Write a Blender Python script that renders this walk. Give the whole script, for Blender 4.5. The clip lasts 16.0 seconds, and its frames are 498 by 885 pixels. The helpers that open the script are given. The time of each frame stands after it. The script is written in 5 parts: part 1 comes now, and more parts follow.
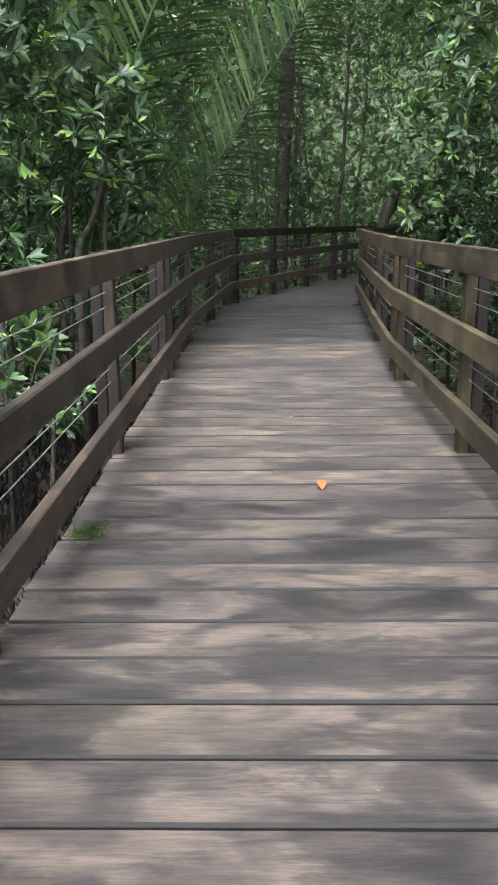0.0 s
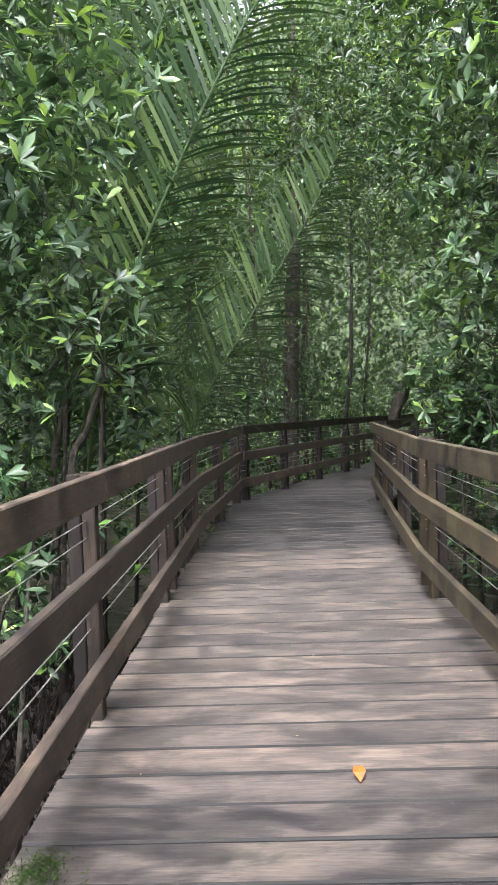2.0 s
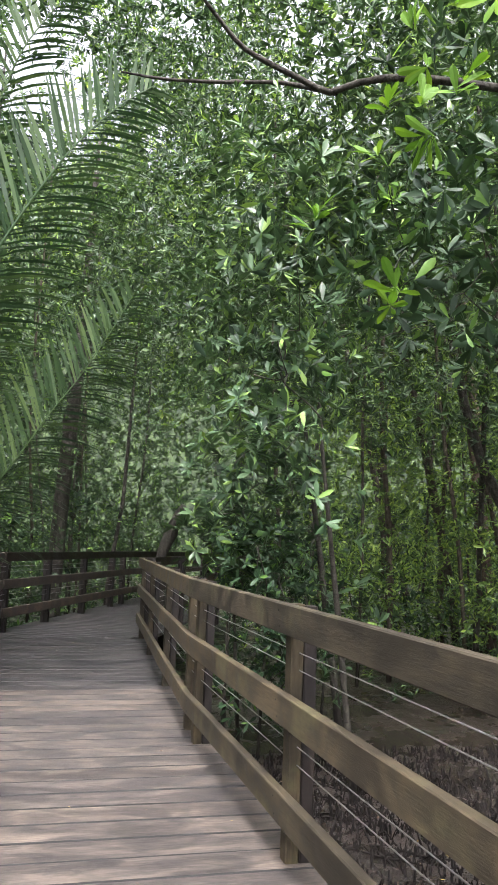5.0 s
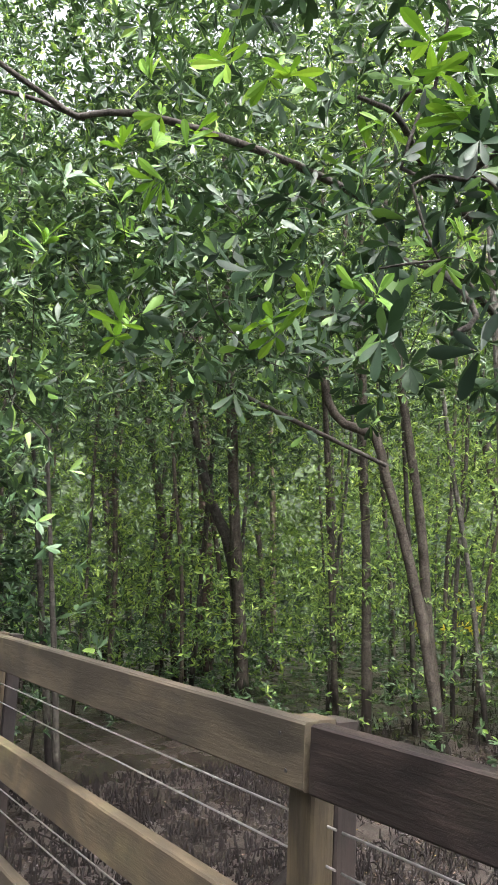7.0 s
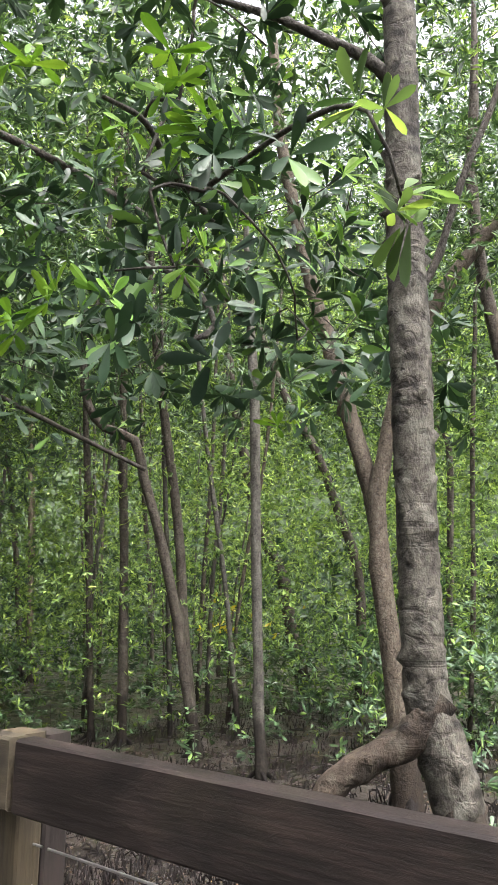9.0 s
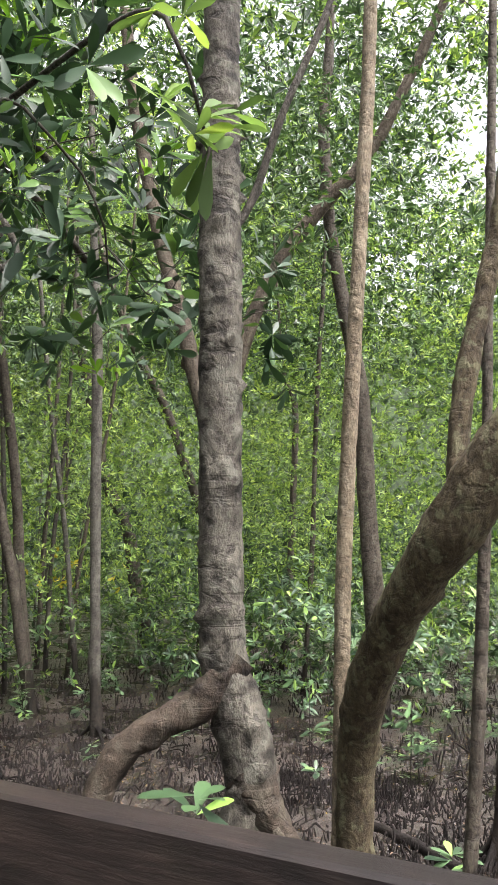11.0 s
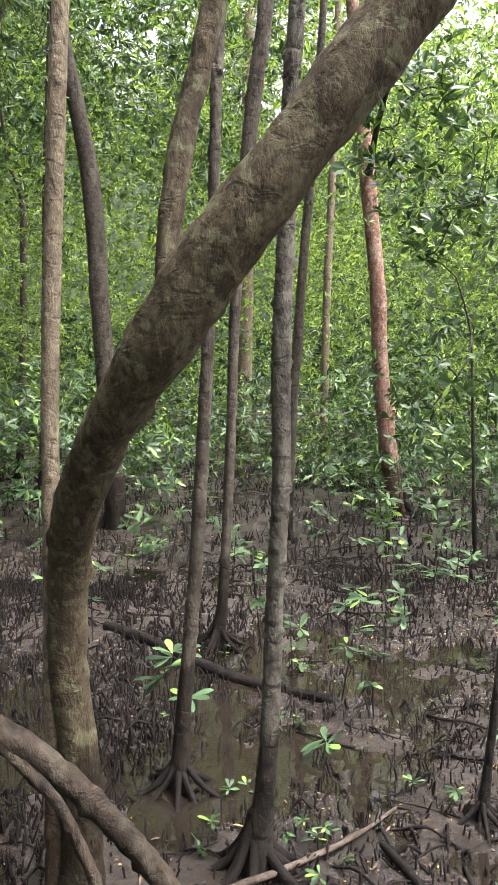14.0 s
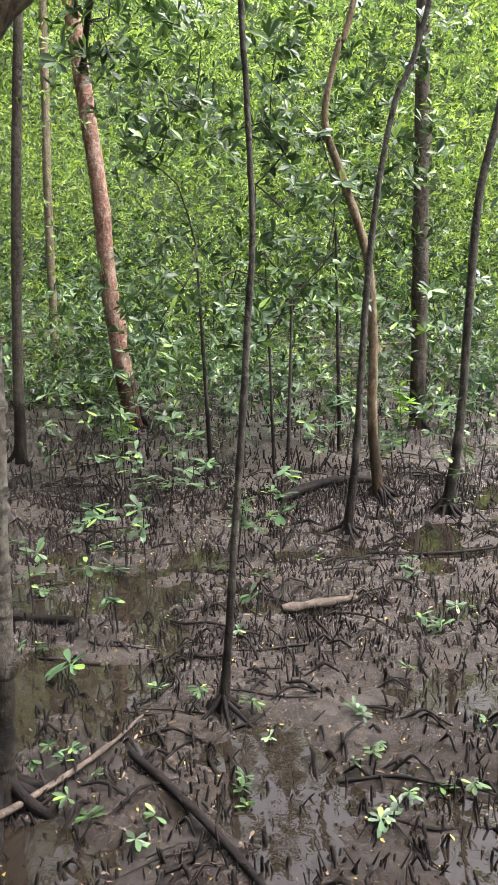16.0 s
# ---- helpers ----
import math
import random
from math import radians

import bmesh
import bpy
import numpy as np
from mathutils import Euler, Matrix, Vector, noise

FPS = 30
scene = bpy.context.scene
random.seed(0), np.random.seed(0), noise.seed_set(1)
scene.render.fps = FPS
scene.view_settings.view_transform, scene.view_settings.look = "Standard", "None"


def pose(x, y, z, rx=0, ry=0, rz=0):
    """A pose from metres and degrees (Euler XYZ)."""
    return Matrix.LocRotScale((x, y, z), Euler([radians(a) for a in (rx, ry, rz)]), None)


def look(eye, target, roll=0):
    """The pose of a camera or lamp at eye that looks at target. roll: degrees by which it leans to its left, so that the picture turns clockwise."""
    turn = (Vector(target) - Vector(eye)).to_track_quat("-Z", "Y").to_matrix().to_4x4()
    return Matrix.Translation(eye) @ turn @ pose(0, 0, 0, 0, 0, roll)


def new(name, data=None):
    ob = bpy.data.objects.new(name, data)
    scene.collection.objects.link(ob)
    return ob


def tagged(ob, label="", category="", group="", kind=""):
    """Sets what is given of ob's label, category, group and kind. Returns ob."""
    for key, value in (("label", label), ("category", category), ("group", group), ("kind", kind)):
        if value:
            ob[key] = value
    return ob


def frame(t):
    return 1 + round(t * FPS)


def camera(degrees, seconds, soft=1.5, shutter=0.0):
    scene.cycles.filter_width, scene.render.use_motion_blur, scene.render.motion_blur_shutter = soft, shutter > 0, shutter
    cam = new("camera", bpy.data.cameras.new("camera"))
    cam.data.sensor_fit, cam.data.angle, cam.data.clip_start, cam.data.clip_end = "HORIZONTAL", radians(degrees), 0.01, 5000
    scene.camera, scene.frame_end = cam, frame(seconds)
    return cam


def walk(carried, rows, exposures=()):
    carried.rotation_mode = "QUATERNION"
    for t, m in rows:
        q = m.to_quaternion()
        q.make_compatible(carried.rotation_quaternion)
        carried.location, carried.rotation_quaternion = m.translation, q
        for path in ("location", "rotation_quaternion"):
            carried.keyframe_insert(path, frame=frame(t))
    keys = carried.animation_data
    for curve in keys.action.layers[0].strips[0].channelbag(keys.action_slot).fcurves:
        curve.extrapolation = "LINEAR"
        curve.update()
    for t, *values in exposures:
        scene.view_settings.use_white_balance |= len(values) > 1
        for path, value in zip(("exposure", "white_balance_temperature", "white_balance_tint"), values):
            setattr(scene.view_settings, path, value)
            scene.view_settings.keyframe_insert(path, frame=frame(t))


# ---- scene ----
cam = camera(34.6, 16.0, 1.0)
SKY, SUN, SOFT = 0.15, 1.3, 14.0
PATH = [
    (0, (0.151, 0.042, 1.247), (0.111, 1.971, 0.721), -0.7),
    (0.5, (0.131, 0.249, 1.274), (0.059, 2.204, 0.859), -0.7),
    (1, (0.1, 0.467, 1.334), (0.027, 2.446, 1.05), -1.5),
    (1.5, (0.105, 0.62, 1.339), (0.037, 2.607, 1.12), -1.6),
    (2, (0.159, 0.842, 1.359), (0.094, 2.84, 1.287), -2.1),
    (2.5, (0.187, 0.919, 1.372), (0.126, 2.918, 1.388), -1.9),
    (3, (0.171, 0.965, 1.38), (0.208, 2.961, 1.508), -2.2),
    (3.2, (0.175, 0.971, 1.39), (0.3, 2.961, 1.551), -2.6),
    (5.3, (0.053, 0.783, 1.375), (0.63, 2.678, 1.65), 2.6),
    (5.5, (0.062, 0.779, 1.376), (0.701, 2.653, 1.66), 2.7),
    (6, (0.067, 0.74, 1.386), (0.844, 2.558, 1.689), 2.9),
    (6.5, (0.08, 0.71, 1.397), (1.005, 2.453, 1.722), 2.7),
    (7, (0.113, 0.711, 1.396), (1.198, 2.355, 1.741), 2.7),
    (7.5, (0.143, 0.713, 1.398), (1.321, 2.29, 1.754), 2.5),
    (8, (0.168, 0.707, 1.398), (1.467, 2.183, 1.766), 1.8),
    (8.5, (0.184, 0.681, 1.399), (1.598, 2.046, 1.773), 0.9),
    (9, (0.204, 0.657, 1.401), (1.717, 1.912, 1.772), 0.5),
    (9.5, (0.249, 0.63, 1.407), (1.824, 1.808, 1.769), 0.4),
    (10, (0.343, 0.611, 1.402), (1.963, 1.731, 1.751), 0.8),
    (10.2, (0.375, 0.609, 1.4), (2.008, 1.713, 1.741), 0.9),
    (12.3, (0.611, 0.638, 1.462), (2.468, 1.372, 1.567), -1.0),
    (12.5, (0.67, 0.638, 1.467), (2.531, 1.368, 1.559), -0.9),
    (13, (0.773, 0.626, 1.46), (2.641, 1.340, 1.484), -0.8),
    (13.5, (0.796, 0.614, 1.459), (2.701, 1.211, 1.353), -0.6),
    (14, (0.844, 0.615, 1.452), (2.792, 1.002, 1.222), -0.4),
    (14.5, (0.874, 0.601, 1.441), (2.837, 0.798, 1.102), -0.4),
    (15, (0.887, 0.581, 1.439), (2.85, 0.679, 1.069), -0.8),
    (15.5, (0.924, 0.559, 1.428), (2.882, 0.502, 1.025), -1.0),
    (16, (0.982, 0.544, 1.412), (2.916, 0.295, 0.97), -0.9),
]
walk(cam, [(t, look(eye, target, roll)) for t, eye, target, roll in PATH], [(0.0, 2.1, 6100, 12), (2.5, 2.42, 6200, 18), (5.4, 2.22, 6280, 17), (7.0, 2.58, 6330, 18), (9.5, 2.45, 6420, 17), (12.5, 2.38, 6530, 18), (16.0, 2.26, 6470, 18)])

# ---- world, sun, exposure ----
world = bpy.data.worlds.new("sky")
scene.world = world
world.use_nodes = True
wn = world.node_tree
sky = wn.nodes.new("ShaderNodeTexSky")
sky.sky_type = 'NISHITA'
sky.sun_disc = False
sky.sun_elevation, sky.sun_rotation = radians(64), radians(193)
sky.air_density, sky.dust_density, sky.ozone_density = 0.7, 9.0, 0.4
wn.nodes["Background"].inputs["Strength"].default_value = SKY
haze = wn.nodes.new("ShaderNodeHueSaturation")
haze.inputs["Saturation"].default_value, haze.inputs["Value"].default_value = 0.25, 1.25
wn.links.new(sky.outputs[0], haze.inputs["Color"])
wn.links.new(haze.outputs[0], wn.nodes["Background"].inputs["Color"])
sun = new("sun", bpy.data.lights.new("sun", 'SUN'))
sun.data.energy, sun.data.angle, sun.data.color = SUN, radians(SOFT), (1.0, 0.97, 0.92)
sun.rotation_euler = Euler((radians(26), 0, radians(-13)))

MUD = -1.0


# ---- materials ----
def material(name):
    m = bpy.data.materials.new(name)
    m.use_nodes = True
    nt = m.node_tree
    return m, nt, nt.nodes["Principled BSDF"], nt.nodes["Material Output"]


def node(nt, kind, **values):
    n = nt.nodes.new(kind)
    for key, v in values.items():
        n.inputs[key].default_value = v
    return n


def ramp(nt, source, stops):
    r = nt.nodes.new("ShaderNodeValToRGB")
    e = r.color_ramp.elements
    while len(e) < len(stops):
        e.new(0.5)
    for k, (p, c) in enumerate(stops):
        e[k].position, e[k].color = p, (*c, 1)
    nt.links.new(source, r.inputs[0])
    return r.outputs[0]


def mixed(nt, kind, fac, a, b):
    n = nt.nodes.new("ShaderNodeMix")
    n.data_type, n.blend_type = 'RGBA', kind
    for slot, v in ((0, fac), (6, a), (7, b)):
        if hasattr(v, "links"):
            nt.links.new(v, n.inputs[slot])
        else:
            n.inputs[slot].default_value = v if slot == 0 else (*v, 1)
    return n.outputs[2]


def placed(nt, scale, shift=0.0):
    """Object coordinates, stretched, and moved by a random amount for each object."""
    tc = nt.nodes.new("ShaderNodeTexCoord")
    mp = nt.nodes.new("ShaderNodeMapping")
    mp.inputs["Scale"].default_value = scale
    nt.links.new(tc.outputs["Object"], mp.inputs["Vector"])
    if not shift:
        return mp.outputs[0]
    oi = nt.nodes.new("ShaderNodeObjectInfo")
    mu = nt.nodes.new("ShaderNodeMath")
    mu.operation, mu.inputs[1].default_value = 'MULTIPLY', shift
    nt.links.new(oi.outputs["Random"], mu.inputs[0])
    ad = nt.nodes.new("ShaderNodeVectorMath")
    nt.links.new(mp.outputs[0], ad.inputs[0])
    nt.links.new(mu.outputs[0], ad.inputs[1])
    return ad.outputs[0]


def noisy(nt, vector, scale, detail=6, rough=0.6, twist=0.0):
    n = node(nt, "ShaderNodeTexNoise", Scale=scale, Detail=detail, Roughness=rough, Distortion=twist)
    nt.links.new(vector, n.inputs["Vector"])
    return n.outputs["Fac"]


def bumped(nt, height, strength, distance, after=None):
    b = node(nt, "ShaderNodeBump", Strength=strength, Distance=distance)
    nt.links.new(height, b.inputs["Height"])
    if after:
        nt.links.new(after, b.inputs["Normal"])
    return b.outputs[0]


def timber(name, along, dark, mid, light, moss, rough=0.75, wet=0.35):
    """Weathered timber with its grain along x, y or z."""
    m, nt, bsdf, _ = material(name)
    stretch = [90.0, 90.0, 90.0]
    stretch["xyz".index(along)] = 7.0
    grain = noisy(nt, placed(nt, stretch, 40), 1.0, 8, 0.72, 0.25)
    wide = [2.6, 2.6, 2.6]
    wide["xyz".index(along)] = 1.5
    # On the deck these stains, and the damp, also stand in for dappled light
    stain_dapple = noisy(nt, placed(nt, wide, 0.25), 1.9, 4, 0.55, 0.9)
    col = ramp(nt, grain, [(0.3, dark), (0.5, mid), (0.72, light)])
    shade = ramp(nt, stain_dapple, [(0.40, (0.58, 0.58, 0.61)), (0.46, (0.78, 0.78, 0.79)), (0.53, (1.02, 1.0, 0.98)), (0.63, (1.34, 1.29, 1.23))])
    col = mixed(nt, 'MULTIPLY', 1.0, col, shade)
    damp_dapple = noisy(nt, placed(nt, (0.9, 2.2, 2.2), 0.22), 1.9, 8, 0.64, 0.5)
    col = mixed(nt, 'MULTIPLY', wet, col, ramp(nt, damp_dapple, [(0.43, (0.36, 0.38, 0.42)), (0.475, (0.6, 0.6, 0.63)), (0.52, (1.08, 1.06, 1.04)), (0.7, (1.32, 1.27, 1.22))]))
    oi = nt.nodes.new("ShaderNodeObjectInfo")
    tone = ramp(nt, oi.outputs["Random"], [(0.0, (0.68, 0.68, 0.71)), (0.5, (1.0, 0.98, 0.96)), (1.0, (1.22, 1.15, 1.08))])
    col = mixed(nt, 'MULTIPLY', 0.8, col, tone)
    green = ramp(nt, noisy(nt, placed(nt, (1, 1, 1), 5), 3.3, 5, 0.6), [(0.55, (0, 0, 0)), (0.75, (1, 1, 1))])
    fac = nt.nodes.new("ShaderNodeMath")
    fac.operation, fac.inputs[1].default_value = 'MULTIPLY', moss
    nt.links.new(green, fac.inputs[0])
    col = mixed(nt, 'MIX', fac.outputs[0], col, (0.14, 0.135, 0.06))
    nt.links.new(col, bsdf.inputs["Base Color"])
    rg = ramp(nt, stain_dapple, [(0.3, (rough - 0.15,) * 3), (0.7, (rough + 0.1,) * 3)])
    nt.links.new(rg, bsdf.inputs["Roughness"])
    bsdf.inputs["Specular IOR Level"].default_value = 0.3
    nt.links.new(bumped(nt, grain, 0.5, 0.004), bsdf.inputs["Normal"])
    return m


def bark(name, dark, mid, light, patch, ring=0.0, fleck=0.35):
    m, nt, bsdf, _ = material(name)
    v = placed(nt, (1, 1, 0.45), 7)
    coarse = noisy(nt, v, 9, 6, 0.65, 0.6)
    fine = noisy(nt, placed(nt, (1, 1, 0.7), 3), 46, 5, 0.7)
    col = ramp(nt, coarse, [(0.3, dark), (0.5, mid), (0.7, light)])
    col = mixed(nt, 'MULTIPLY', 0.8, col, ramp(nt, fine, [(0.36, (0.32, 0.31, 0.30)), (0.48, (0.85, 0.84, 0.82)), (0.66, (1.35, 1.33, 1.28))]))
    spots = ramp(nt, noisy(nt, placed(nt, (1, 1, 1), 11), 17, 4, 0.6), [(0.53, (0, 0, 0)), (0.60, (1, 1, 1))])
    f = nt.nodes.new("ShaderNodeMath")
    f.operation, f.inputs[1].default_value = 'MULTIPLY', fleck
    nt.links.new(spots, f.inputs[0])
    col = mixed(nt, 'MIX', f.outputs[0], col, patch)
    height = coarse
    if ring:
        scar = noisy(nt, placed(nt, (1, 1, 1.7), 5), 11, 4, 0.55, 0.5)
        band = ramp(nt, scar, [(0.34, (0.10, 0.09, 0.08)), (0.41, (0.62, 0.61, 0.59)), (0.48, (1.05, 1.05, 1.02))])
        seam = noisy(nt, placed(nt, (0.5, 0.5, 9.0), 9), 2.2, 3, 0.5, 0.3)
        line = ramp(nt, seam, [(0.33, (0.25, 0.24, 0.22)), (0.365, (1, 1, 1))])
        band = mixed(nt, 'MULTIPLY', 0.5 if ring > 0.55 else 0.0, band, line)
        height = mixed(nt, 'MULTIPLY', 0.35, coarse, band)
        if ring > 0.55:
            knot = node(nt, "ShaderNodeTexVoronoi", Scale=8.5, Randomness=1.0)
            nt.links.new(placed(nt, (1, 1, 1.7), 4), knot.inputs["Vector"])
            eye = ramp(nt, knot.outputs["Distance"], [(0.15, (0.07, 0.06, 0.05)), (0.25, (0.7, 0.69, 0.67)), (0.32, (1, 1, 1))])
            band = mixed(nt, 'MULTIPLY', 1.0, band, eye)
        col = mixed(nt, 'MULTIPLY', ring, col, band)
    # dark, wet foot up to the tide line
    geo = nt.nodes.new("ShaderNodeNewGeometry")
    sep = nt.nodes.new("ShaderNodeSeparateXYZ")
    nt.links.new(geo.outputs["Position"], sep.inputs[0])
    add = nt.nodes.new("ShaderNodeMath")
    add.operation = 'MULTIPLY_ADD'
    add.inputs[1].default_value = 0.5
    nt.links.new(coarse, add.inputs[0])
    nt.links.new(sep.outputs["Z"], add.inputs[2])
    wet = ramp(nt, add.outputs[0], [(0.0, (0, 0, 0)), (0.12, (1, 1, 1))])
    tide = nt.nodes.new("ShaderNodeMath")
    tide.operation, tide.inputs[1].default_value = 'ADD', 0.08
    nt.links.new(add.outputs[0], tide.inputs[0])
    nt.links.new(tide.outputs[0], wet.node.inputs[0])
    col = mixed(nt, 'MULTIPLY', 1.0, col, mixed(nt, 'MIX', wet, (0.30, 0.27, 0.25), (1, 1, 1)))
    nt.links.new(col, bsdf.inputs["Base Color"])
    bsdf.inputs["Roughness"].default_value = 0.8
    bsdf.inputs["Specular IOR Level"].default_value = 0.2
    n1 = bumped(nt, fine, 0.8, 0.009)
    nt.links.new(bumped(nt, height, 0.8, 0.028, n1), bsdf.inputs["Normal"])
    return m


def leafage(name, deep, mid, fresh, share, rough=0.38, clear=0.35, gloss=0.5):
    """Leaves: each leaf its own green, a share of them fresh and bright; light comes through."""
    m, nt, bsdf, out = material(name)
    geo = nt.nodes.new("ShaderNodeNewGeometry")
    col = ramp(nt, geo.outputs["Random Per Island"], [(0.0, deep), (1 - share - 0.08, mid), (1 - share, fresh), (1.0, fresh)])
    large = noisy(nt, placed(nt, (1, 1, 1)), 0.7, 2, 0.5)
    col = mixed(nt, 'MULTIPLY', 0.8, col, ramp(nt, large, [(0.3, (0.6, 0.68, 0.66)), (0.7, (1.25, 1.2, 1.0))]))
    nt.links.new(col, bsdf.inputs["Base Color"])
    bsdf.inputs["Roughness"].default_value = rough
    bsdf.inputs["Specular IOR Level"].default_value = gloss
    tr = nt.nodes.new("ShaderNodeBsdfTranslucent")
    warm = mixed(nt, 'MULTIPLY', 1.0, col, (1.2, 1.2, 0.72))
    nt.links.new(warm, tr.inputs["Color"])
    mx = nt.nodes.new("ShaderNodeMixShader")
    mx.inputs[0].default_value = clear
    nt.links.new(bsdf.outputs[0], mx.inputs[1])
    nt.links.new(tr.outputs[0], mx.inputs[2])
    nt.links.new(mx.outputs[0], out.inputs["Surface"])
    return m


def plain(name, colour, rough, metal=0.0, scale=12.0):
    m, nt, bsdf, _ = material(name)
    n = noisy(nt, placed(nt, (1, 1, 1), 6), scale, 5, 0.6)
    lo, hi = [c * 0.7 for c in colour], [min(1, c * 1.25) for c in colour]
    nt.links.new(ramp(nt, n, [(0.3, lo), (0.7, hi)]), bsdf.inputs["Base Color"])
    bsdf.inputs["Roughness"].default_value, bsdf.inputs["Metallic"].default_value = rough, metal
    nt.links.new(bumped(nt, n, 0.3, 0.004), bsdf.inputs["Normal"])
    return m


def mud_material():
    m, nt, bsdf, _ = material("mud")
    v = placed(nt, (1, 1, 1))
    big, fine = noisy(nt, v, 1.3, 6, 0.6), noisy(nt, v, 34, 8, 0.78)
    col = ramp(nt, fine, [(0.32, (0.0035, 0.0026, 0.002)), (0.5, (0.019, 0.0145, 0.011)), (0.66, (0.066, 0.052, 0.041))])
    col = mixed(nt, 'MULTIPLY', 0.9, col, ramp(nt, big, [(0.35, (0.6, 0.55, 0.5)), (0.65, (1.2, 1.12, 1.05))]))
    nt.links.new(col, bsdf.inputs["Base Color"])
    nt.links.new(ramp(nt, big, [(0.38, (0.12,) * 3), (0.64, (0.48,) * 3)]), bsdf.inputs["Roughness"])
    bsdf.inputs["Specular IOR Level"].default_value = 0.55
    n1 = bumped(nt, fine, 0.9, 0.03)
    nt.links.new(bumped(nt, noisy(nt, v, 6, 5, 0.6), 0.6, 0.05, n1), bsdf.inputs["Normal"])
    return m


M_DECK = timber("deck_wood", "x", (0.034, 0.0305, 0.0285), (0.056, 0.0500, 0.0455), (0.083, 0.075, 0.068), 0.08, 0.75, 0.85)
# drier planks, also kept paler to brighten the middle of the deck
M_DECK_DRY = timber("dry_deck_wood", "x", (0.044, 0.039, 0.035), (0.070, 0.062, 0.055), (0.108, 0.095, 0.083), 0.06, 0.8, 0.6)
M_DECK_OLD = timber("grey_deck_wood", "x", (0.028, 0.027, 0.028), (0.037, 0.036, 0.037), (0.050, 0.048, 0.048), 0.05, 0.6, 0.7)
M_JOINT = plain("damp_joint_wood", (0.005, 0.0045, 0.004), 0.8, 0, 30)
M_RAIL = timber("rail_wood", "y", (0.038, 0.0315, 0.0185), (0.053, 0.044, 0.027), (0.067, 0.057, 0.036), 0.45, 0.75, 0.2)
M_RAIL_BROWN = timber("brown_rail_wood", "y", (0.031, 0.025, 0.0195), (0.051, 0.041, 0.033), (0.074, 0.061, 0.050), 0.15)
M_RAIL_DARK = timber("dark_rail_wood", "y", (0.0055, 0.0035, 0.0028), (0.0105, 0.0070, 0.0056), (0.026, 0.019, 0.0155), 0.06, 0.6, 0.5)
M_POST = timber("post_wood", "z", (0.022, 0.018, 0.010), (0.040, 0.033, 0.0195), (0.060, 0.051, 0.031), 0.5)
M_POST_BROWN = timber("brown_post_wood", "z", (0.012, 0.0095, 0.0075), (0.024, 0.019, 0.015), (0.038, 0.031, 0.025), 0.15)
# dark brown back posts, coloured darker still for the shade behind the rails
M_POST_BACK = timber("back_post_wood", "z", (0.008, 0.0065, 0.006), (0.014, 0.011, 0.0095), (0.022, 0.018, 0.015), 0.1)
M_POST_DARK = timber("dark_post_wood", "z", (0.008, 0.0065, 0.006), (0.014, 0.011, 0.0095), (0.022, 0.018, 0.015), 0.1)
M_WIRE = plain("steel_wire", (0.42, 0.42, 0.41), 0.45, 0.8, 60)
BARK = {
    "grey": bark("grey_bark", (0.0310, 0.0288, 0.0245), (0.0655, 0.0626, 0.0526), (0.1109, 0.1080, 0.0929), (0.135, 0.138, 0.120), 0.45, 0.25),
    "knotty": bark("lichen_bark", (0.024, 0.022, 0.018), (0.062, 0.058, 0.048), (0.100, 0.096, 0.081), (0.13, 0.134, 0.11), 0.8, 0.35),
    "root": bark("root_bark", (0.012, 0.0085, 0.006), (0.030, 0.023, 0.0165), (0.058, 0.046, 0.034), (0.075, 0.07, 0.052), 0.6, 0.35),
    "tan": bark("tan_bark", (0.028, 0.022, 0.016), (0.058, 0.048, 0.035), (0.090, 0.077, 0.058), (0.105, 0.098, 0.078), 0.35, 0.3),
    "brown": bark("brown_bark", (0.0190, 0.0150, 0.0110), (0.0475, 0.0403, 0.0317), (0.0778, 0.0691, 0.0540), (0.1066, 0.1058, 0.0864), 0.5, 0.25),
    "redbrown": bark("red_brown_bark", (0.0331, 0.0223, 0.0166), (0.0677, 0.0482, 0.0353), (0.1066, 0.0799, 0.0605), (0.1231, 0.1123, 0.0907), 0, 0.2),
    "red": bark("rusty_bark", (0.086, 0.043, 0.029), (0.186, 0.101, 0.073), (0.279, 0.203, 0.161), (0.293, 0.266, 0.231), 0.2, 0.5),
    "pale": bark("pale_bark", (0.080, 0.064, 0.042), (0.135, 0.112, 0.078), (0.185, 0.160, 0.117), (0.19, 0.178, 0.135), 0.25, 0.2),
    "dark": bark("dark_bark", (0.016, 0.014, 0.012), (0.035, 0.032, 0.026), (0.063, 0.058, 0.047), (0.103, 0.105, 0.087), 0.4, 0.3),
    "ochre": bark("ochre_bark", (0.057, 0.042, 0.024), (0.114, 0.087, 0.051), (0.171, 0.138, 0.090), (0.171, 0.162, 0.120)),
    "mossy": bark("mossy_bark", (0.020, 0.015, 0.009), (0.055, 0.044, 0.026), (0.095, 0.082, 0.052), (0.115, 0.118, 0.07), 0.22, 0.6),
}
M_LEAF = leafage("leaf", (0.014, 0.033, 0.015), (0.074, 0.138, 0.057), (0.19, 0.31, 0.065), 0.06, 0.42, 0.2, 0.4)
# leaf green darkened for foliage that stands in shade
M_LEAF_SHADED = leafage("shaded_leaf", (0.010, 0.025, 0.013), (0.040, 0.084, 0.038), (0.12, 0.23, 0.05), 0.05, 0.45, 0.16, 0.28)
# brightened leaf green: sun and haze on the far woods are in the colour
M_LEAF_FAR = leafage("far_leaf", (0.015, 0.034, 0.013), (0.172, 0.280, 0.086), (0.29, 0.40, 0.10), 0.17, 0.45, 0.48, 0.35)
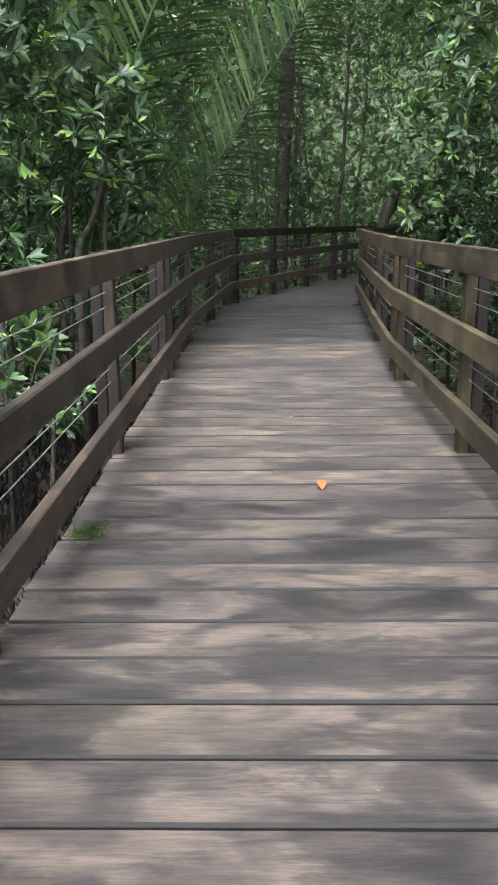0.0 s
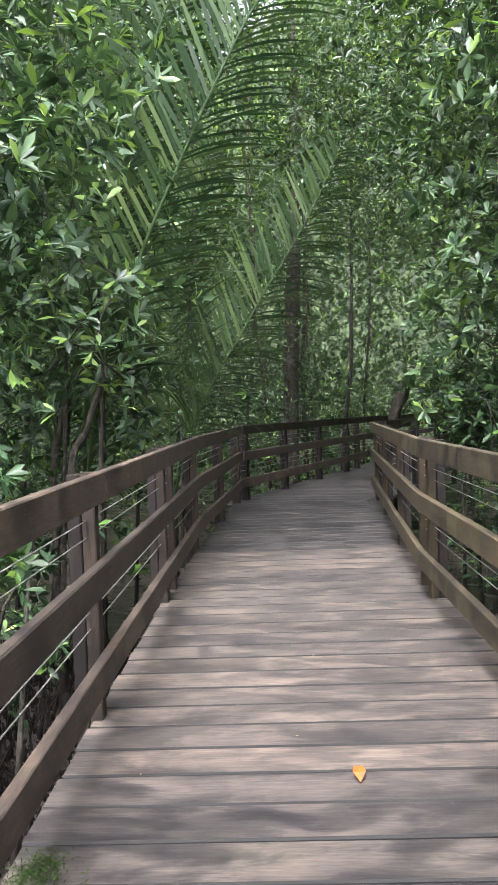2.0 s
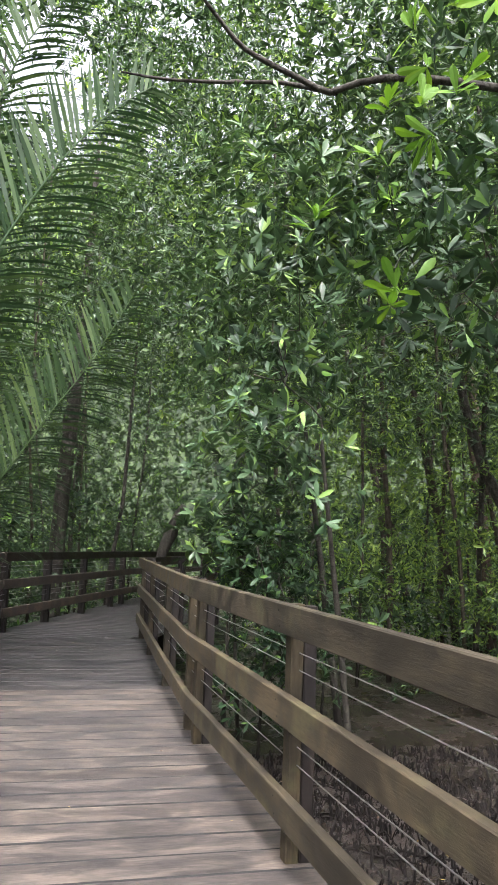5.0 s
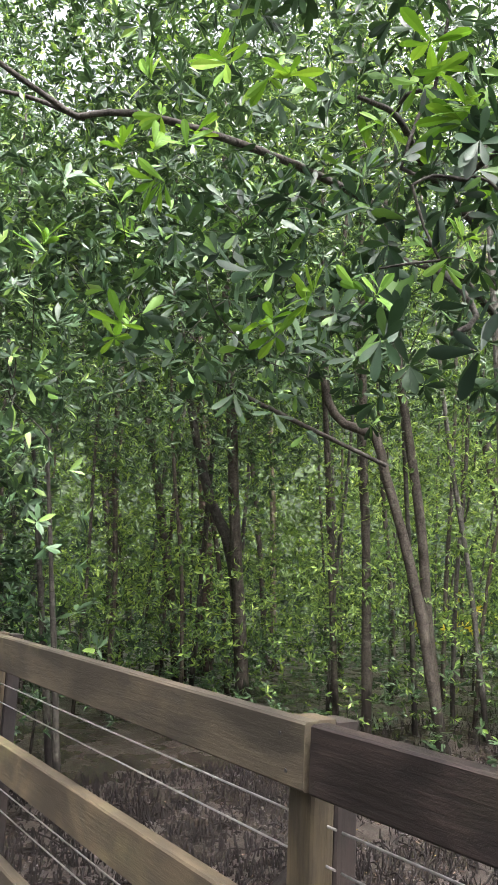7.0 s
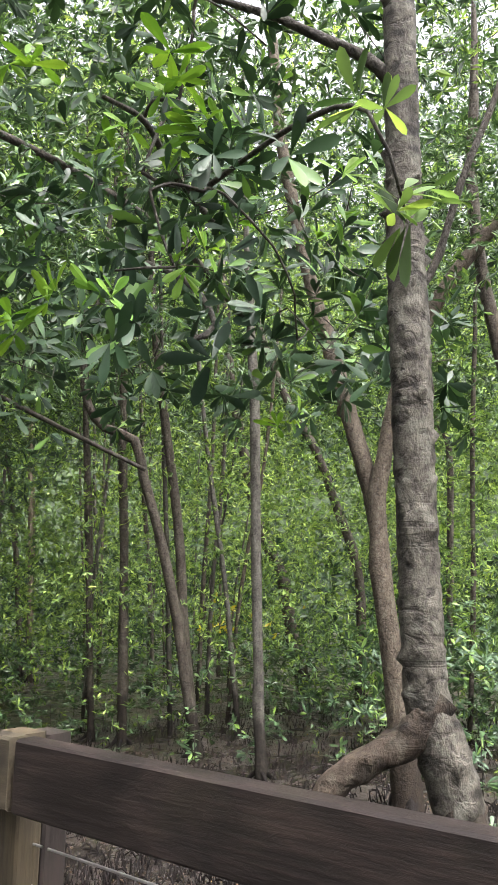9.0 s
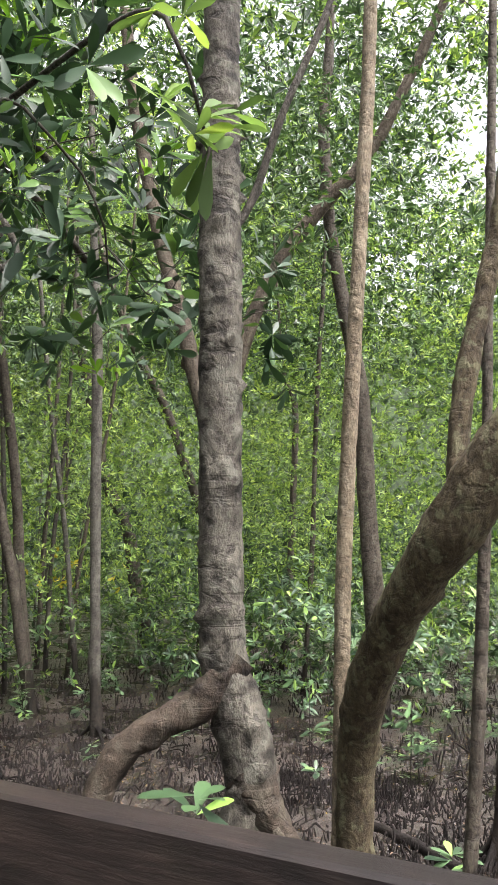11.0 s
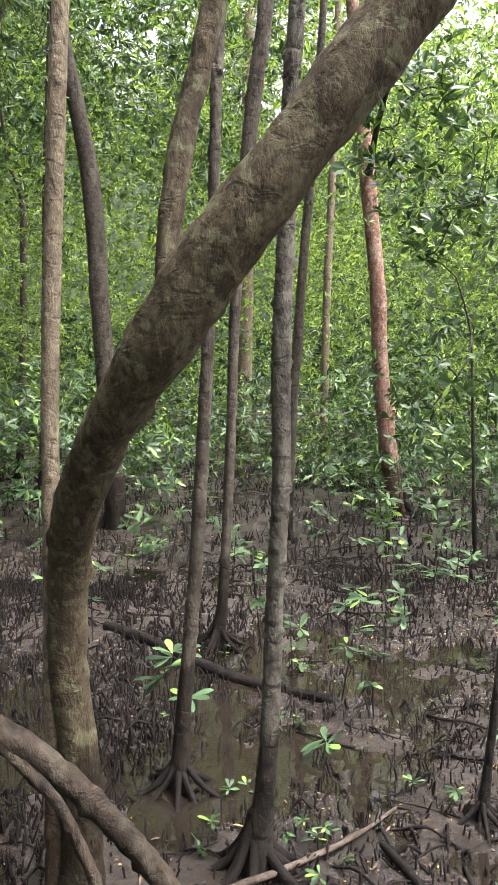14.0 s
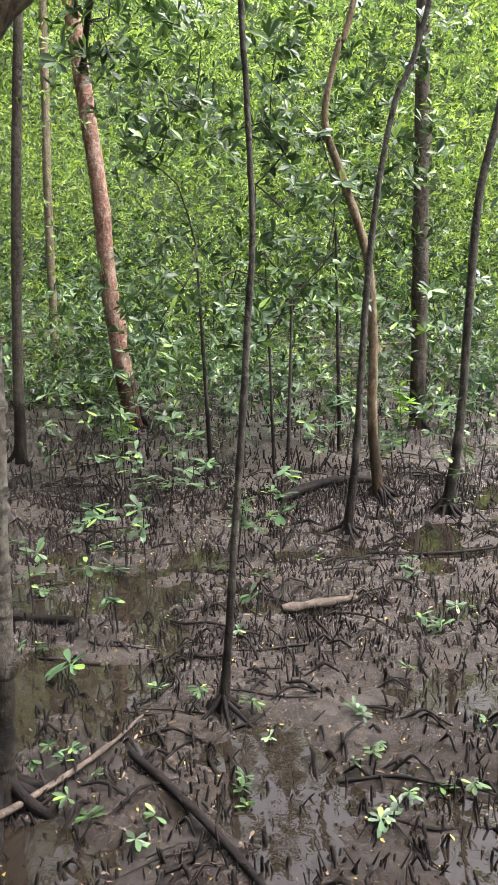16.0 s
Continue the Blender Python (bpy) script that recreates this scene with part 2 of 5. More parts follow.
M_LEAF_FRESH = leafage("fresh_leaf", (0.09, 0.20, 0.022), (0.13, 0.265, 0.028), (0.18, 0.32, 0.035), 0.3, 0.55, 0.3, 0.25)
M_LEAF_YELLOW = leafage("yellow_leaf", (0.42, 0.36, 0.03), (0.55, 0.46, 0.04), (0.62, 0.55, 0.06), 0.3)
# one palm leaf in two colours: shaded blades and backlit blades
M_PALM_SHADED = leafage("shaded_palm_leaf", (0.022, 0.050, 0.026), (0.042, 0.082, 0.040), (0.075, 0.122, 0.056), 0.2, 0.3, 0.15)
M_PALM_LIT = leafage("backlit_palm_leaf", (0.048, 0.092, 0.046), (0.085, 0.145, 0.070), (0.15, 0.225, 0.11), 0.3, 0.32, 0.55)
# the sky's bluish sheen on these leaves is mixed into their green
M_LEAF_SHEEN = leafage("sky_sheen_leaf", (0.014, 0.034, 0.018), (0.088, 0.160, 0.079), (0.19, 0.31, 0.08), 0.09, 0.42, 0.2, 0.42)
M_FARWOOD, _nt, _b, _o = material("far_woods")
_v = placed(_nt, (1, 1, 1))
_nt.links.new(ramp(_nt, noisy(_nt, _v, 3.2, 8, 0.75), [(0.38, (0.006, 0.012, 0.006)), (0.5, (0.028, 0.050, 0.018)), (0.66, (0.095, 0.15, 0.045))]), _b.inputs["Base Color"])
_b.inputs["Roughness"].default_value = 0.8
M_MUD = mud_material()
M_ROOT = bark("wet_root", (0.0065, 0.0048, 0.0038), (0.0145, 0.011, 0.0085), (0.030, 0.0235, 0.0185), (0.05, 0.041, 0.033), 0, 0.12)
M_LITTER = leafage("dead_leaf", (0.045, 0.026, 0.016), (0.13, 0.082, 0.05), (0.38, 0.27, 0.05), 0.06, 0.6, 0.1)
M_ORANGE = plain("orange_leaf", (0.40, 0.085, 0.012), 0.5, 0, 40)
M_DRIFT = bark("driftwood", (0.10, 0.085, 0.07), (0.2, 0.175, 0.15), (0.32, 0.29, 0.25), (0.36, 0.33, 0.3))
M_WATER, _nt, _b, _o = material("puddle_water")
_b.inputs["Base Color"].default_value = (0.012, 0.0095, 0.007, 1)
_b.inputs["Roughness"].default_value, _b.inputs["IOR"].default_value = 0.02, 1.5
_nt.links.new(bumped(_nt, noisy(_nt, placed(_nt, (1, 1, 1)), 9, 3, 0.5), 0.08, 0.01), _b.inputs["Normal"])


# ---- mesh helpers ----
def solid(name, verts, faces, mat, parent=None, smooth=False):
    me = bpy.data.meshes.new(name)
    me.from_pydata([tuple(v) for v in verts], [], faces)
    me.materials.append(mat)
    if smooth:
        me.polygons.foreach_set("use_smooth", [True] * len(me.polygons))
    me.update()
    ob = new(name, me)
    ob.parent = parent
    return ob


def tris(name, verts, faces, mat, parent=None, smooth=False):
    """One mesh from an array of points and an array of triangles."""
    verts, faces = np.asarray(verts, np.float32), np.asarray(faces, np.int32)
    me = bpy.data.meshes.new(name)
    me.vertices.add(len(verts))
    me.vertices.foreach_set("co", verts.ravel())
    me.loops.add(3 * len(faces))
    me.loops.foreach_set("vertex_index", faces.ravel())
    me.polygons.add(len(faces))
    me.polygons.foreach_set("loop_start", np.arange(0, 3 * len(faces), 3, dtype=np.int32))
    me.polygons.foreach_set("use_smooth", np.full(len(faces), smooth))
    me.update(calc_edges=True)
    me.validate()
    me.materials.append(mat)
    ob = new(name, me)
    ob.parent = parent
    return ob


def thing(name, label, category, group="", kind="", at=(0, 0, 0)):
    ob = new(name)
    ob.location = at
    return tagged(ob, label, category, group, kind)


def board(name, a, b, width, thick, mat, parent, edge=0.006, up=(0, 0, 1), wobble=0.0, seed=0, rim=None):
    """A board from a to b with worn, chamfered edges; width along up, thick across."""
    a, b, up = Vector(a), Vector(b), Vector(up)
    along = (b - a).normalized()
    side = along.cross(up).normalized()
    up = side.cross(along).normalized()
    w, t, e = width / 2, thick / 2, edge
    ring = [(w - e, t), (w, t - e), (w, -t + e), (w - e, -t), (-w + e, -t), (-w, -t + e), (-w, t - e), (-w + e, t)]
    rnd = random.Random(seed)
    verts = []
    for p in (a, b):
        for u, s in ring:
            verts.append(p + up * (u + rnd.uniform(-wobble, wobble)) + side * (s + rnd.uniform(-wobble, wobble)))
    faces = [(k, (k + 1) % 8, 8 + (k + 1) % 8, 8 + k) for k in range(8)]
    faces += [tuple(range(7, -1, -1)), tuple(range(8, 16))]
    ob = solid(name, verts, faces, mat, parent)
    if rim:
        ob.data.materials.append(rim)
        for k in (0, 1, 2, 4, 5, 6):
            ob.data.polygons[k].material_index = 1
    return ob


def spline(path, step):
    """A smooth curve of (x, y, z, r) through the given ones."""
    p = np.array(path, float)
    p = np.vstack([2 * p[0] - p[1], p, 2 * p[-1] - p[-2]])
    out = []
    for k in range(1, len(p) - 2):
        a, b, c, d = p[k - 1:k + 3]
        n = max(2, int(np.linalg.norm((c - b)[:3]) / step))
        for u in np.linspace(0, 1, n, endpoint=False):
            out.append(0.5 * (2 * b + (c - a) * u + (2 * a - 5 * b + 4 * c - d) * u * u + (3 * b - a - 3 * c + d) * u ** 3))
    out.append(p[-2])
    return np.array(out)


def tube_data(path, sides=8, step=0.2, rough=0.06, seed=0, knots=0, flare=0.0, straight=False, scars=0):
    q = np.array(path, float) if straight else spline(path, step)
    q[:, 3] = np.maximum(q[:, 3], 0.0015)
    rs = np.random.RandomState(seed)
    tang = np.gradient(q[:, :3], axis=0)
    tang /= np.linalg.norm(tang, axis=1)[:, None] + 1e-9
    ref = np.array([1.0, 0.2, 0.05])
    n1 = np.cross(tang, ref)
    n1 /= np.linalg.norm(n1, axis=1)[:, None] + 1e-9
    n2 = np.cross(tang, n1)
    ang = np.linspace(0, 2 * np.pi, sides, endpoint=False)
    rad = q[:, 3:4] * (1 + rough * rs.randn(len(q), sides)) * (1 + rough * 0.6 * rs.randn(len(q), 1))
    if flare:
        foot = np.exp(-np.arange(len(q)) * step / 0.16)[:, None]
        rad = rad * (1 + flare * foot * (1 + 0.6 * np.sin(ang * 3 + 1)[None]))
    for _ in range(knots):
        i, j = rs.randint(1, len(q) - 1), rs.randint(sides)
        rad[i, j] *= 1.25 + 0.2 * rs.rand()
        rad[i, (j + 1) % sides] *= 1.12
    for _ in range(scars):
        i, j, span = rs.randint(1, len(q) - 2), rs.randint(sides), rs.randint(3, sides)
        up = rs.uniform(.02, .065)
        for m in range(span):
            k = (j + m) % sides
            rad[i, k] *= 1 + up
            rad[i + 1, k] *= 1 - up * .5
    v = q[:, None, :3] + rad[..., None] * (np.cos(ang)[None, :, None] * n1[:, None] + np.sin(ang)[None, :, None] * n2[:, None])
    v = np.vstack([v.reshape(-1, 3), q[-1:, :3]])
    i, j = np.meshgrid(np.arange(len(q) - 1), np.arange(sides), indexing="ij")
    a, b = (i * sides + j).ravel(), (i * sides + (j + 1) % sides).ravel()
    f = np.vstack([np.c_[a, b, b + sides], np.c_[a, b + sides, a + sides]])
    k = np.arange(sides) + (len(q) - 1) * sides
    f = np.vstack([f, np.c_[k, np.roll(k, -1), np.full(sides, len(v) - 1)]])
    return v, f


def joined(parts):
    vs, fs, n = [], [], 0
    for v, f in parts:
        vs.append(v)
        fs.append(f + n)
        n += len(v)
    return np.vstack(vs), np.vstack(fs)


LEAF_NEAR = (np.array([(0, 0, 0), (.3, .115, .035), (.68, .175, .03), (1, 0, -.05), (.68, -.175, .03), (.3, -.115, .035), (.32, 0, 0), (.7, 0, -.01)]),
             np.array([(0, 6, 1), (6, 7, 2), (6, 2, 1), (7, 3, 2), (0, 5, 6), (6, 5, 4), (6, 4, 7), (7, 4, 3)]))
LEAF_FINE = (np.array([(0, 0, 0), (.2, .06, .012), (.45, .13, .02), (.7, .175, .015), (.9, .12, -.01), (1, 0, -.05), (.9, -.12, -.01), (.7, -.175, .015), (.45, -.13, .02), (.2, -.06, .012),
                       (.2, 0, 0), (.45, 0, 0), (.7, 0, -.012), (.9, 0, -.035)]),
             np.array([(0, 10, 1), (10, 11, 2), (10, 2, 1), (11, 12, 3), (11, 3, 2), (12, 13, 4), (12, 4, 3), (13, 5, 4), (0, 9, 10), (10, 9, 8), (10, 8, 11), (11, 8, 7), (11, 7, 12), (12, 7, 6), (12, 6, 13), (13, 6, 5)]))
LEAF_NEAR, LEAF_FINE = [(t * [1, 0.84, 1], f) for t, f in (LEAF_NEAR, LEAF_FINE)]
LEAF_FAR = (np.array([(0, 0, 0), (.6, .165, .05), (1, 0, -.05), (.6, -.165, .05)]), np.array([(0, 2, 1), (0, 3, 2)]))


def rosettes(centres, axes, sizes, count, leaf, rs, spread=(0.1, 0.9), narrow=1.0):
    """Whorls of leaves: each centre carries count leaves that stand round its axis."""
    c, ax = np.repeat(centres, count, 0), np.repeat(axes / (np.linalg.norm(axes, axis=1)[:, None] + 1e-9), count, 0)
    s = np.repeat(sizes, count) * rs.uniform(0.65, 1.15, len(c))
    ref = np.where(np.abs(ax[:, 2:3]) < 0.9, [[0.0, 0.0, 1.0]], [[1.0, 0.0, 0.0]])
    n1 = np.cross(ax, ref)
    n1 /= np.linalg.norm(n1, axis=1)[:, None] + 1e-9
    n2 = np.cross(ax, n1)
    k = np.tile(np.arange(count), len(centres))
    turn = k * 2.4 + rs.uniform(0, 6.3, len(c))
    rise = rs.uniform(*spread, len(c))
    out = np.cos(turn)[:, None] * n1 + np.sin(turn)[:, None] * n2
    x = out * np.cos(rise)[:, None] + ax * np.sin(rise)[:, None]
    x[:, 2] -= 0.25 * rs.rand(len(c))
    x /= np.linalg.norm(x, axis=1)[:, None]
    y = np.cross(ax, x)
    y /= np.linalg.norm(y, axis=1)[:, None] + 1e-9
    z = np.cross(x, y)
    t, f = leaf
    t = t * [1, narrow, 1]
    v = c[:, None] + s[:, None, None] * (t[None, :, 0:1] * x[:, None] + t[None, :, 1:2] * y[:, None] + t[None, :, 2:3] * z[:, None])
    v += (ax * (0.25 * s * rs.uniform(-1, 0.6, len(c)))[:, None])[:, None]
    faces = f[None] + (np.arange(len(c)) * len(t))[:, None, None]
    return v.reshape(-1, 3), faces.reshape(-1, 3)


def sprays(centres, radius, per, size, count, leaf, seed, flat=0.7, narrow=1.0, lift=0.8):
    """Leaf whorls scattered round each centre as on a small branch."""
    rs = np.random.RandomState(seed)
    centres = np.asarray(centres, float)
    off = rs.randn(len(centres), per, 3) * np.array([1, 1, flat]) * radius
    pts = (centres[:, None] + off).reshape(-1, 3)
    axes = off.reshape(-1, 3) / radius * 0.6 + rs.randn(len(pts), 3) * 0.35 + [0, 0, lift]
    return rosettes(pts, axes, rs.uniform(0.75, 1.2, len(pts)) * size, count, leaf, rs, narrow=narrow)


def twigs(root, ends, r, seed):
    """Fine branches that grow from the root to all ends, each from the nearest one already reached."""
    rs = np.random.RandomState(seed)
    left = np.array(ends, float)
    tree_pts, depth = [np.array(root, float)], [0]
    near, who = np.linalg.norm(left - tree_pts[0], axis=1), np.zeros(len(left), int)
    parts, done = [], np.zeros(len(left), bool)
    for _ in range(len(left)):
        k = int(np.argmin(np.where(done, 1e9, near)))
        a, q = tree_pts[who[k]], left[k]
        done[k] = True
        dp = depth[who[k]] + 1
        ra = max(0.003, r * 0.86 ** dp)
        m = (a + q) / 2 + rs.randn(3) * 0.09 * np.linalg.norm(q - a) + [0, 0, 0.06 * np.linalg.norm(q - a)]
        parts.append(tube_data([(*a, ra), (*m, ra * .9), (*q, max(.0025, ra * .8))], 5, 0.3, 0.06, rs.randint(9999)))
        tree_pts.append(q)
        depth.append(dp)
        d = np.linalg.norm(left - q, axis=1)
        who = np.where(d < near, len(tree_pts) - 1, who)
        near = np.minimum(d, near)
    return joined(parts)


# ---- ground: one sheet of tidal mud, with shallow water in its hollows ----
POOLS = [(4.38, -0.04, .42, .26), (3.78, -0.00, .5, .22), (5.33, 1.32, .4, .35), (3.84, 1.07, .5, .25), (4.87, 1.81, .5, .4), (6.36, 2.01, .7, .35), (3.66, -0.74, .4, .25), (5.62, 0.39, .35, .25), (4.77, -1.15, .5, .3), (5.81, 3.29, .9, .5), (3.34, 2.60, .6, .8), (4.37, 4.35, .9, .6)]


def mud_height(x, y):
    h = 0.05 * noise.noise((x * 0.6, y * 0.6, 0.3)) + 0.045 * noise.noise((x * 1.9, y * 1.9, 4.1)) + 0.03 * noise.noise((x * 5, y * 5, 8.2)) + 0.014 * noise.noise((x * 12, y * 12, 3.2))
    for px, py, rx, ry in POOLS:
        u = ((x - px) / rx) ** 2 + ((y - py) / ry) ** 2
        if u < 6:
            h -= 0.05 * math.exp(-u)
    return MUD + h + 0.03 * min(1.0, max(0.0, (x - 7) / 5))


def axis_steps(near_lo, near_hi, far_lo, far_hi, fine):
    inner = np.arange(near_lo, near_hi, fine)
    grow = fine
    hi = []
    p = near_hi
    while p < far_hi:
        hi.append(p)
        grow *= 1.22
        p += grow
    lo = []
    p, grow = near_lo, fine
    while p > far_lo:
        grow *= 1.22
        p -= grow
        lo.append(p)
    return np.array(lo[::-1] + list(inner) + hi + [far_hi])


gx, gy = axis_steps(2.2, 9.0, -400, 400, 0.045), axis_steps(-3.5, 4.0, -400, 400, 0.045)
gv = np.array([(x, y, mud_height(x, y)) for x in gx for y in gy])
gi, gj = np.meshgrid(np.arange(len(gx) - 1), np.arange(len(gy) - 1), indexing="ij")
ga = (gi * len(gy) + gj).ravel()
gf = np.vstack([np.c_[ga, ga + len(gy), ga + len(gy) + 1], np.c_[ga, ga + len(gy) + 1, ga + 1]])
tagged(tris("ground", gv, gf, M_MUD, None, True), "dark wet tidal mud of the mangrove floor", "mud", kind="structure")
tagged(solid("water", [(2.0, -4, MUD - 0.015), (9.3, -4, MUD - 0.015), (9.3, 4.2, MUD - 0.015), (2.0, 4.2, MUD - 0.015)], [(0, 1, 2, 3)], M_WATER),
       "shallow still puddles in the hollows of the mud", "water", kind="structure")


# ---- boardwalk deck ----
LEFT = [(-0.68, -6.0), (-0.70, 6.65), (-0.66, 8.85), (-0.50, 12.7), (2.27, 19.7), (5.75, 25.5)]
RIGHT = [(1.27, -6.0), (1.27, 2.1), (1.29, 6.55), (1.42, 8.85), (1.66, 13.0), (4.0, 18.6), (7.3, 24.2)]


def on(line, y):
    for (x0, y0), (x1, y1) in zip(line, line[1:]):
        if y <= y1:
            return x0 + (x1 - x0) * (y - y0) / (y1 - y0)
    return line[-1][0]


PITCH = 0.231
deck = thing("deck", "boardwalk deck of weathered grey-brown timber planks laid crosswise", "boardwalk", kind="structure")
rnd = random.Random(5)
edge, k = 1.4815 - 33 * PITCH, 0
while edge < 12.55:
    pitch = PITCH if edge < 2.8 else 0.238 if edge < 4.5 else 0.2425
    y = edge + pitch / 2
    edge, k = edge + pitch, k + 1
    old = y > 8.75
    gap = rnd.uniform(0.008, 0.013)
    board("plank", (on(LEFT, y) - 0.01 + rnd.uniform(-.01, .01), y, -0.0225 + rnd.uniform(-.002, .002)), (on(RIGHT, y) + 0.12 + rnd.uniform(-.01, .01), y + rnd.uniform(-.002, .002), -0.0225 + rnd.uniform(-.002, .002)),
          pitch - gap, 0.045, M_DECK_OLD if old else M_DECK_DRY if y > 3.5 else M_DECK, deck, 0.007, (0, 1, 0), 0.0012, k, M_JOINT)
last = edge + PITCH / 2
turned = Vector((0.93, -0.36, 0)).normalized()
for k in range(62):
    c = Vector((-0.53, last + 0.02, -0.0235)) + Vector((0.36, 0.93, 0)) * (k * PITCH)
    board("plank", c - turned * 0.15, c + turned * (2.2 if k > 3 else 0.9 + 0.35 * k), PITCH - 0.013, 0.045, M_DECK_OLD, deck, 0.007, (0.36, 0.93, 0), 0.0006, k, M_JOINT)
for x in (-0.55, 0.28, 1.12):
    board("joist", (x, -6, -0.13), (x + 0.1, 13, -0.13), 0.16, 0.07, M_POST_DARK, deck)
for y in (-3.0, 0.0, 3.0, 6.0, 9.0, 12.0):
    for x in (-0.5, 1.1):
        board("pile", (x, y, -1.4), (x, y, -0.21), 0.14, 0.14, M_POST_DARK, deck, 0.02, (0, 1, 0))


# ---- railings ----
def railing(points, inner, label, mats, posts, tops):
    """Three boards on the inner faces of paired posts, with thin steel wires between. inner: +1 if the walk is at the side of rising x.
    mats: for each stretch its three boards, and its posts. posts: for each stretch the y of its posts."""
    wood, post_wood = mats
    ob = thing("railing", label, "railing", "railings of the boardwalk")
    pts = [Vector((x, y, 0)) for x, y in points]
    boards = {}
    for s, (a, b) in enumerate(zip(pts, pts[1:])):
        along = (b - a).normalized()
        out = Vector((-along.y, along.x, 0))
        out = -out if (out.x > 0) == (inner > 0) else out
        za, zb = tops[s], tops[s + 1]
        for n, drop in enumerate((0.0, 0.400, 0.818)):
            h = 0.137
            mid = lambda p, z: p + out * 0.024 + Vector((0, 0, z - drop - h / 2))
            boards[s, n] = board("rail", mid(a, za), mid(b, zb), h, 0.048, wood[s][n], ob, 0.006, (0, 0, 1), 0.001, s * 7 + n)
        for drop in (0.216, 0.293, 0.628, 0.706):
            w = [(p + out * 0.09 + Vector((0, 0, z - drop))) for p, z in ((a, za), (b, zb))]
            c = (w[0] + w[1]) / 2 - Vector((0, 0, 0.006))
            tris("wire", *tube_data([(*w[0], .003), (*c, .003), (*w[1], .003)], 6, 0.6, 0.0), M_WIRE, ob, True)
        whole = (b - a).length
        spots = [(y - a.y) / along.y for y in posts[s]]
        for k, d in enumerate(spots):
            p, z = a + along * d, za + (zb - za) * d / whole
            for n, drop in enumerate((0.0, 0.400, 0.818)):
                for up in (0.035, 0.105):
                    q = p - out * 0.0012 + Vector((0, 0, z - drop - up)) + along * (0.012 if up < .05 else -0.012)
                    solid("bolt", [q + along * (.0045 * math.cos(h)) + Vector((0, 0, .0045 * math.sin(h))) - out * o for o in (0.0, 0.0015) for h in np.linspace(0, 5.5, 8)],
                          [(h, (h + 1) % 8, 8 + (h + 1) % 8, 8 + h) for h in range(8)] + [tuple(range(8, 16))], M_JOINT, boards[s, n])
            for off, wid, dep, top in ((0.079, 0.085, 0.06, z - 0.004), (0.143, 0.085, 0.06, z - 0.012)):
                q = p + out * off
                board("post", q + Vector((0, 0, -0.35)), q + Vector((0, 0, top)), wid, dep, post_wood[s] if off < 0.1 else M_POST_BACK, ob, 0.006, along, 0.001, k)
    return ob


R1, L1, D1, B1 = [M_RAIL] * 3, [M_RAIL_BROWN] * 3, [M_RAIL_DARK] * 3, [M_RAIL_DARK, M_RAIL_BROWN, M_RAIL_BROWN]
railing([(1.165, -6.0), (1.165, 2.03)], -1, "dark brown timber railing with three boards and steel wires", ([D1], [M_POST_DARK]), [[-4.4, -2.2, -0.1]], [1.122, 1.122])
railing([(1.165, 2.05), (1.18, 6.68), (1.32, 8.95), (1.60, 13.0)], -1, "weathered brown timber railing with green algae and steel wires",
        ([R1, R1, R1], [M_POST, M_POST, M_POST]), [[2.12, 4.39, 6.56], [7.0, 8.84], [11.08, 12.9]], [1.122, 1.138, 1.15, 1.17])
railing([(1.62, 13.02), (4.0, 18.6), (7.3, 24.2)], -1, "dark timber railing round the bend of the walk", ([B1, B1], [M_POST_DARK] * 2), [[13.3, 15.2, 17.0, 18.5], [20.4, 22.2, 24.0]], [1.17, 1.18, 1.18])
railing([(-0.605, -6.0), (-0.61, 6.80), (-0.60, 8.95), (-0.34, 13.1)], 1, "weathered brown timber railing with three boards and wires",
        ([L1, L1, L1], [M_POST_BROWN] * 3), [[-4.5, -2.3, -0.05, 2.18, 4.42, 6.66], [7.1, 8.92], [11.02, 13.0]], [1.082, 1.135, 1.15, 1.18])
railing([(-0.32, 13.14), (2.35, 19.9), (5.8, 25.5)], 1, "dark timber railing round the bend of the walk", ([B1, B1], [M_POST_DARK] * 2), [[13.38, 15.0, 16.79, 18.6, 19.4], [21.0, 22.8, 24.6]], [1.18, 1.19, 1.19])


# ---- trees ----
TREE_LABEL = {
    "grey": "slim mangrove tree with grey bark rising from the mud", "knotty": "mangrove tree with knotty lichen-spotted grey bark",
    "brown": "slim mangrove tree with brown bark standing in mud", "tan": "forked mangrove tree with smooth tan-brown bark", "redbrown": "mangrove tree with smooth reddish brown bark",
    "red": "leaning tree with rusty peeling bark in the mud", "pale": "tall straight tree with pale bark",
    "dark": "thin dark-barked sapling rising from wet mud", "ochre": "forked young tree with ochre bark", "mossy": "thick leaning mangrove trunk with mossy bark",
}
SEED = [100]


def stilt_roots(base, r, n, ob, seed):
    rs = np.random.RandomState(seed)
    x, y, z = base
    for k in range(n):
        a = k * 6.283 / n + rs.uniform(-.4, .4)
        d = min(.26, r * rs.uniform(2.2, 5.0) + 0.05)
        ca, sa = math.cos(a), math.sin(a)
        tris("root", *tube_data([(x, y, z + rs.uniform(2, 4) * r, r * .45), (x + ca * d * .45, y + sa * d * .45, z + 1.0 * r, r * .38), (x + ca * d, y + sa * d, z - .02, r * .28), (x + ca * d * 1.7, y + sa * d * 1.7, z - .08, r * .15)], 6, 0.06, 0.1, seed + k), M_ROOT, ob, True)


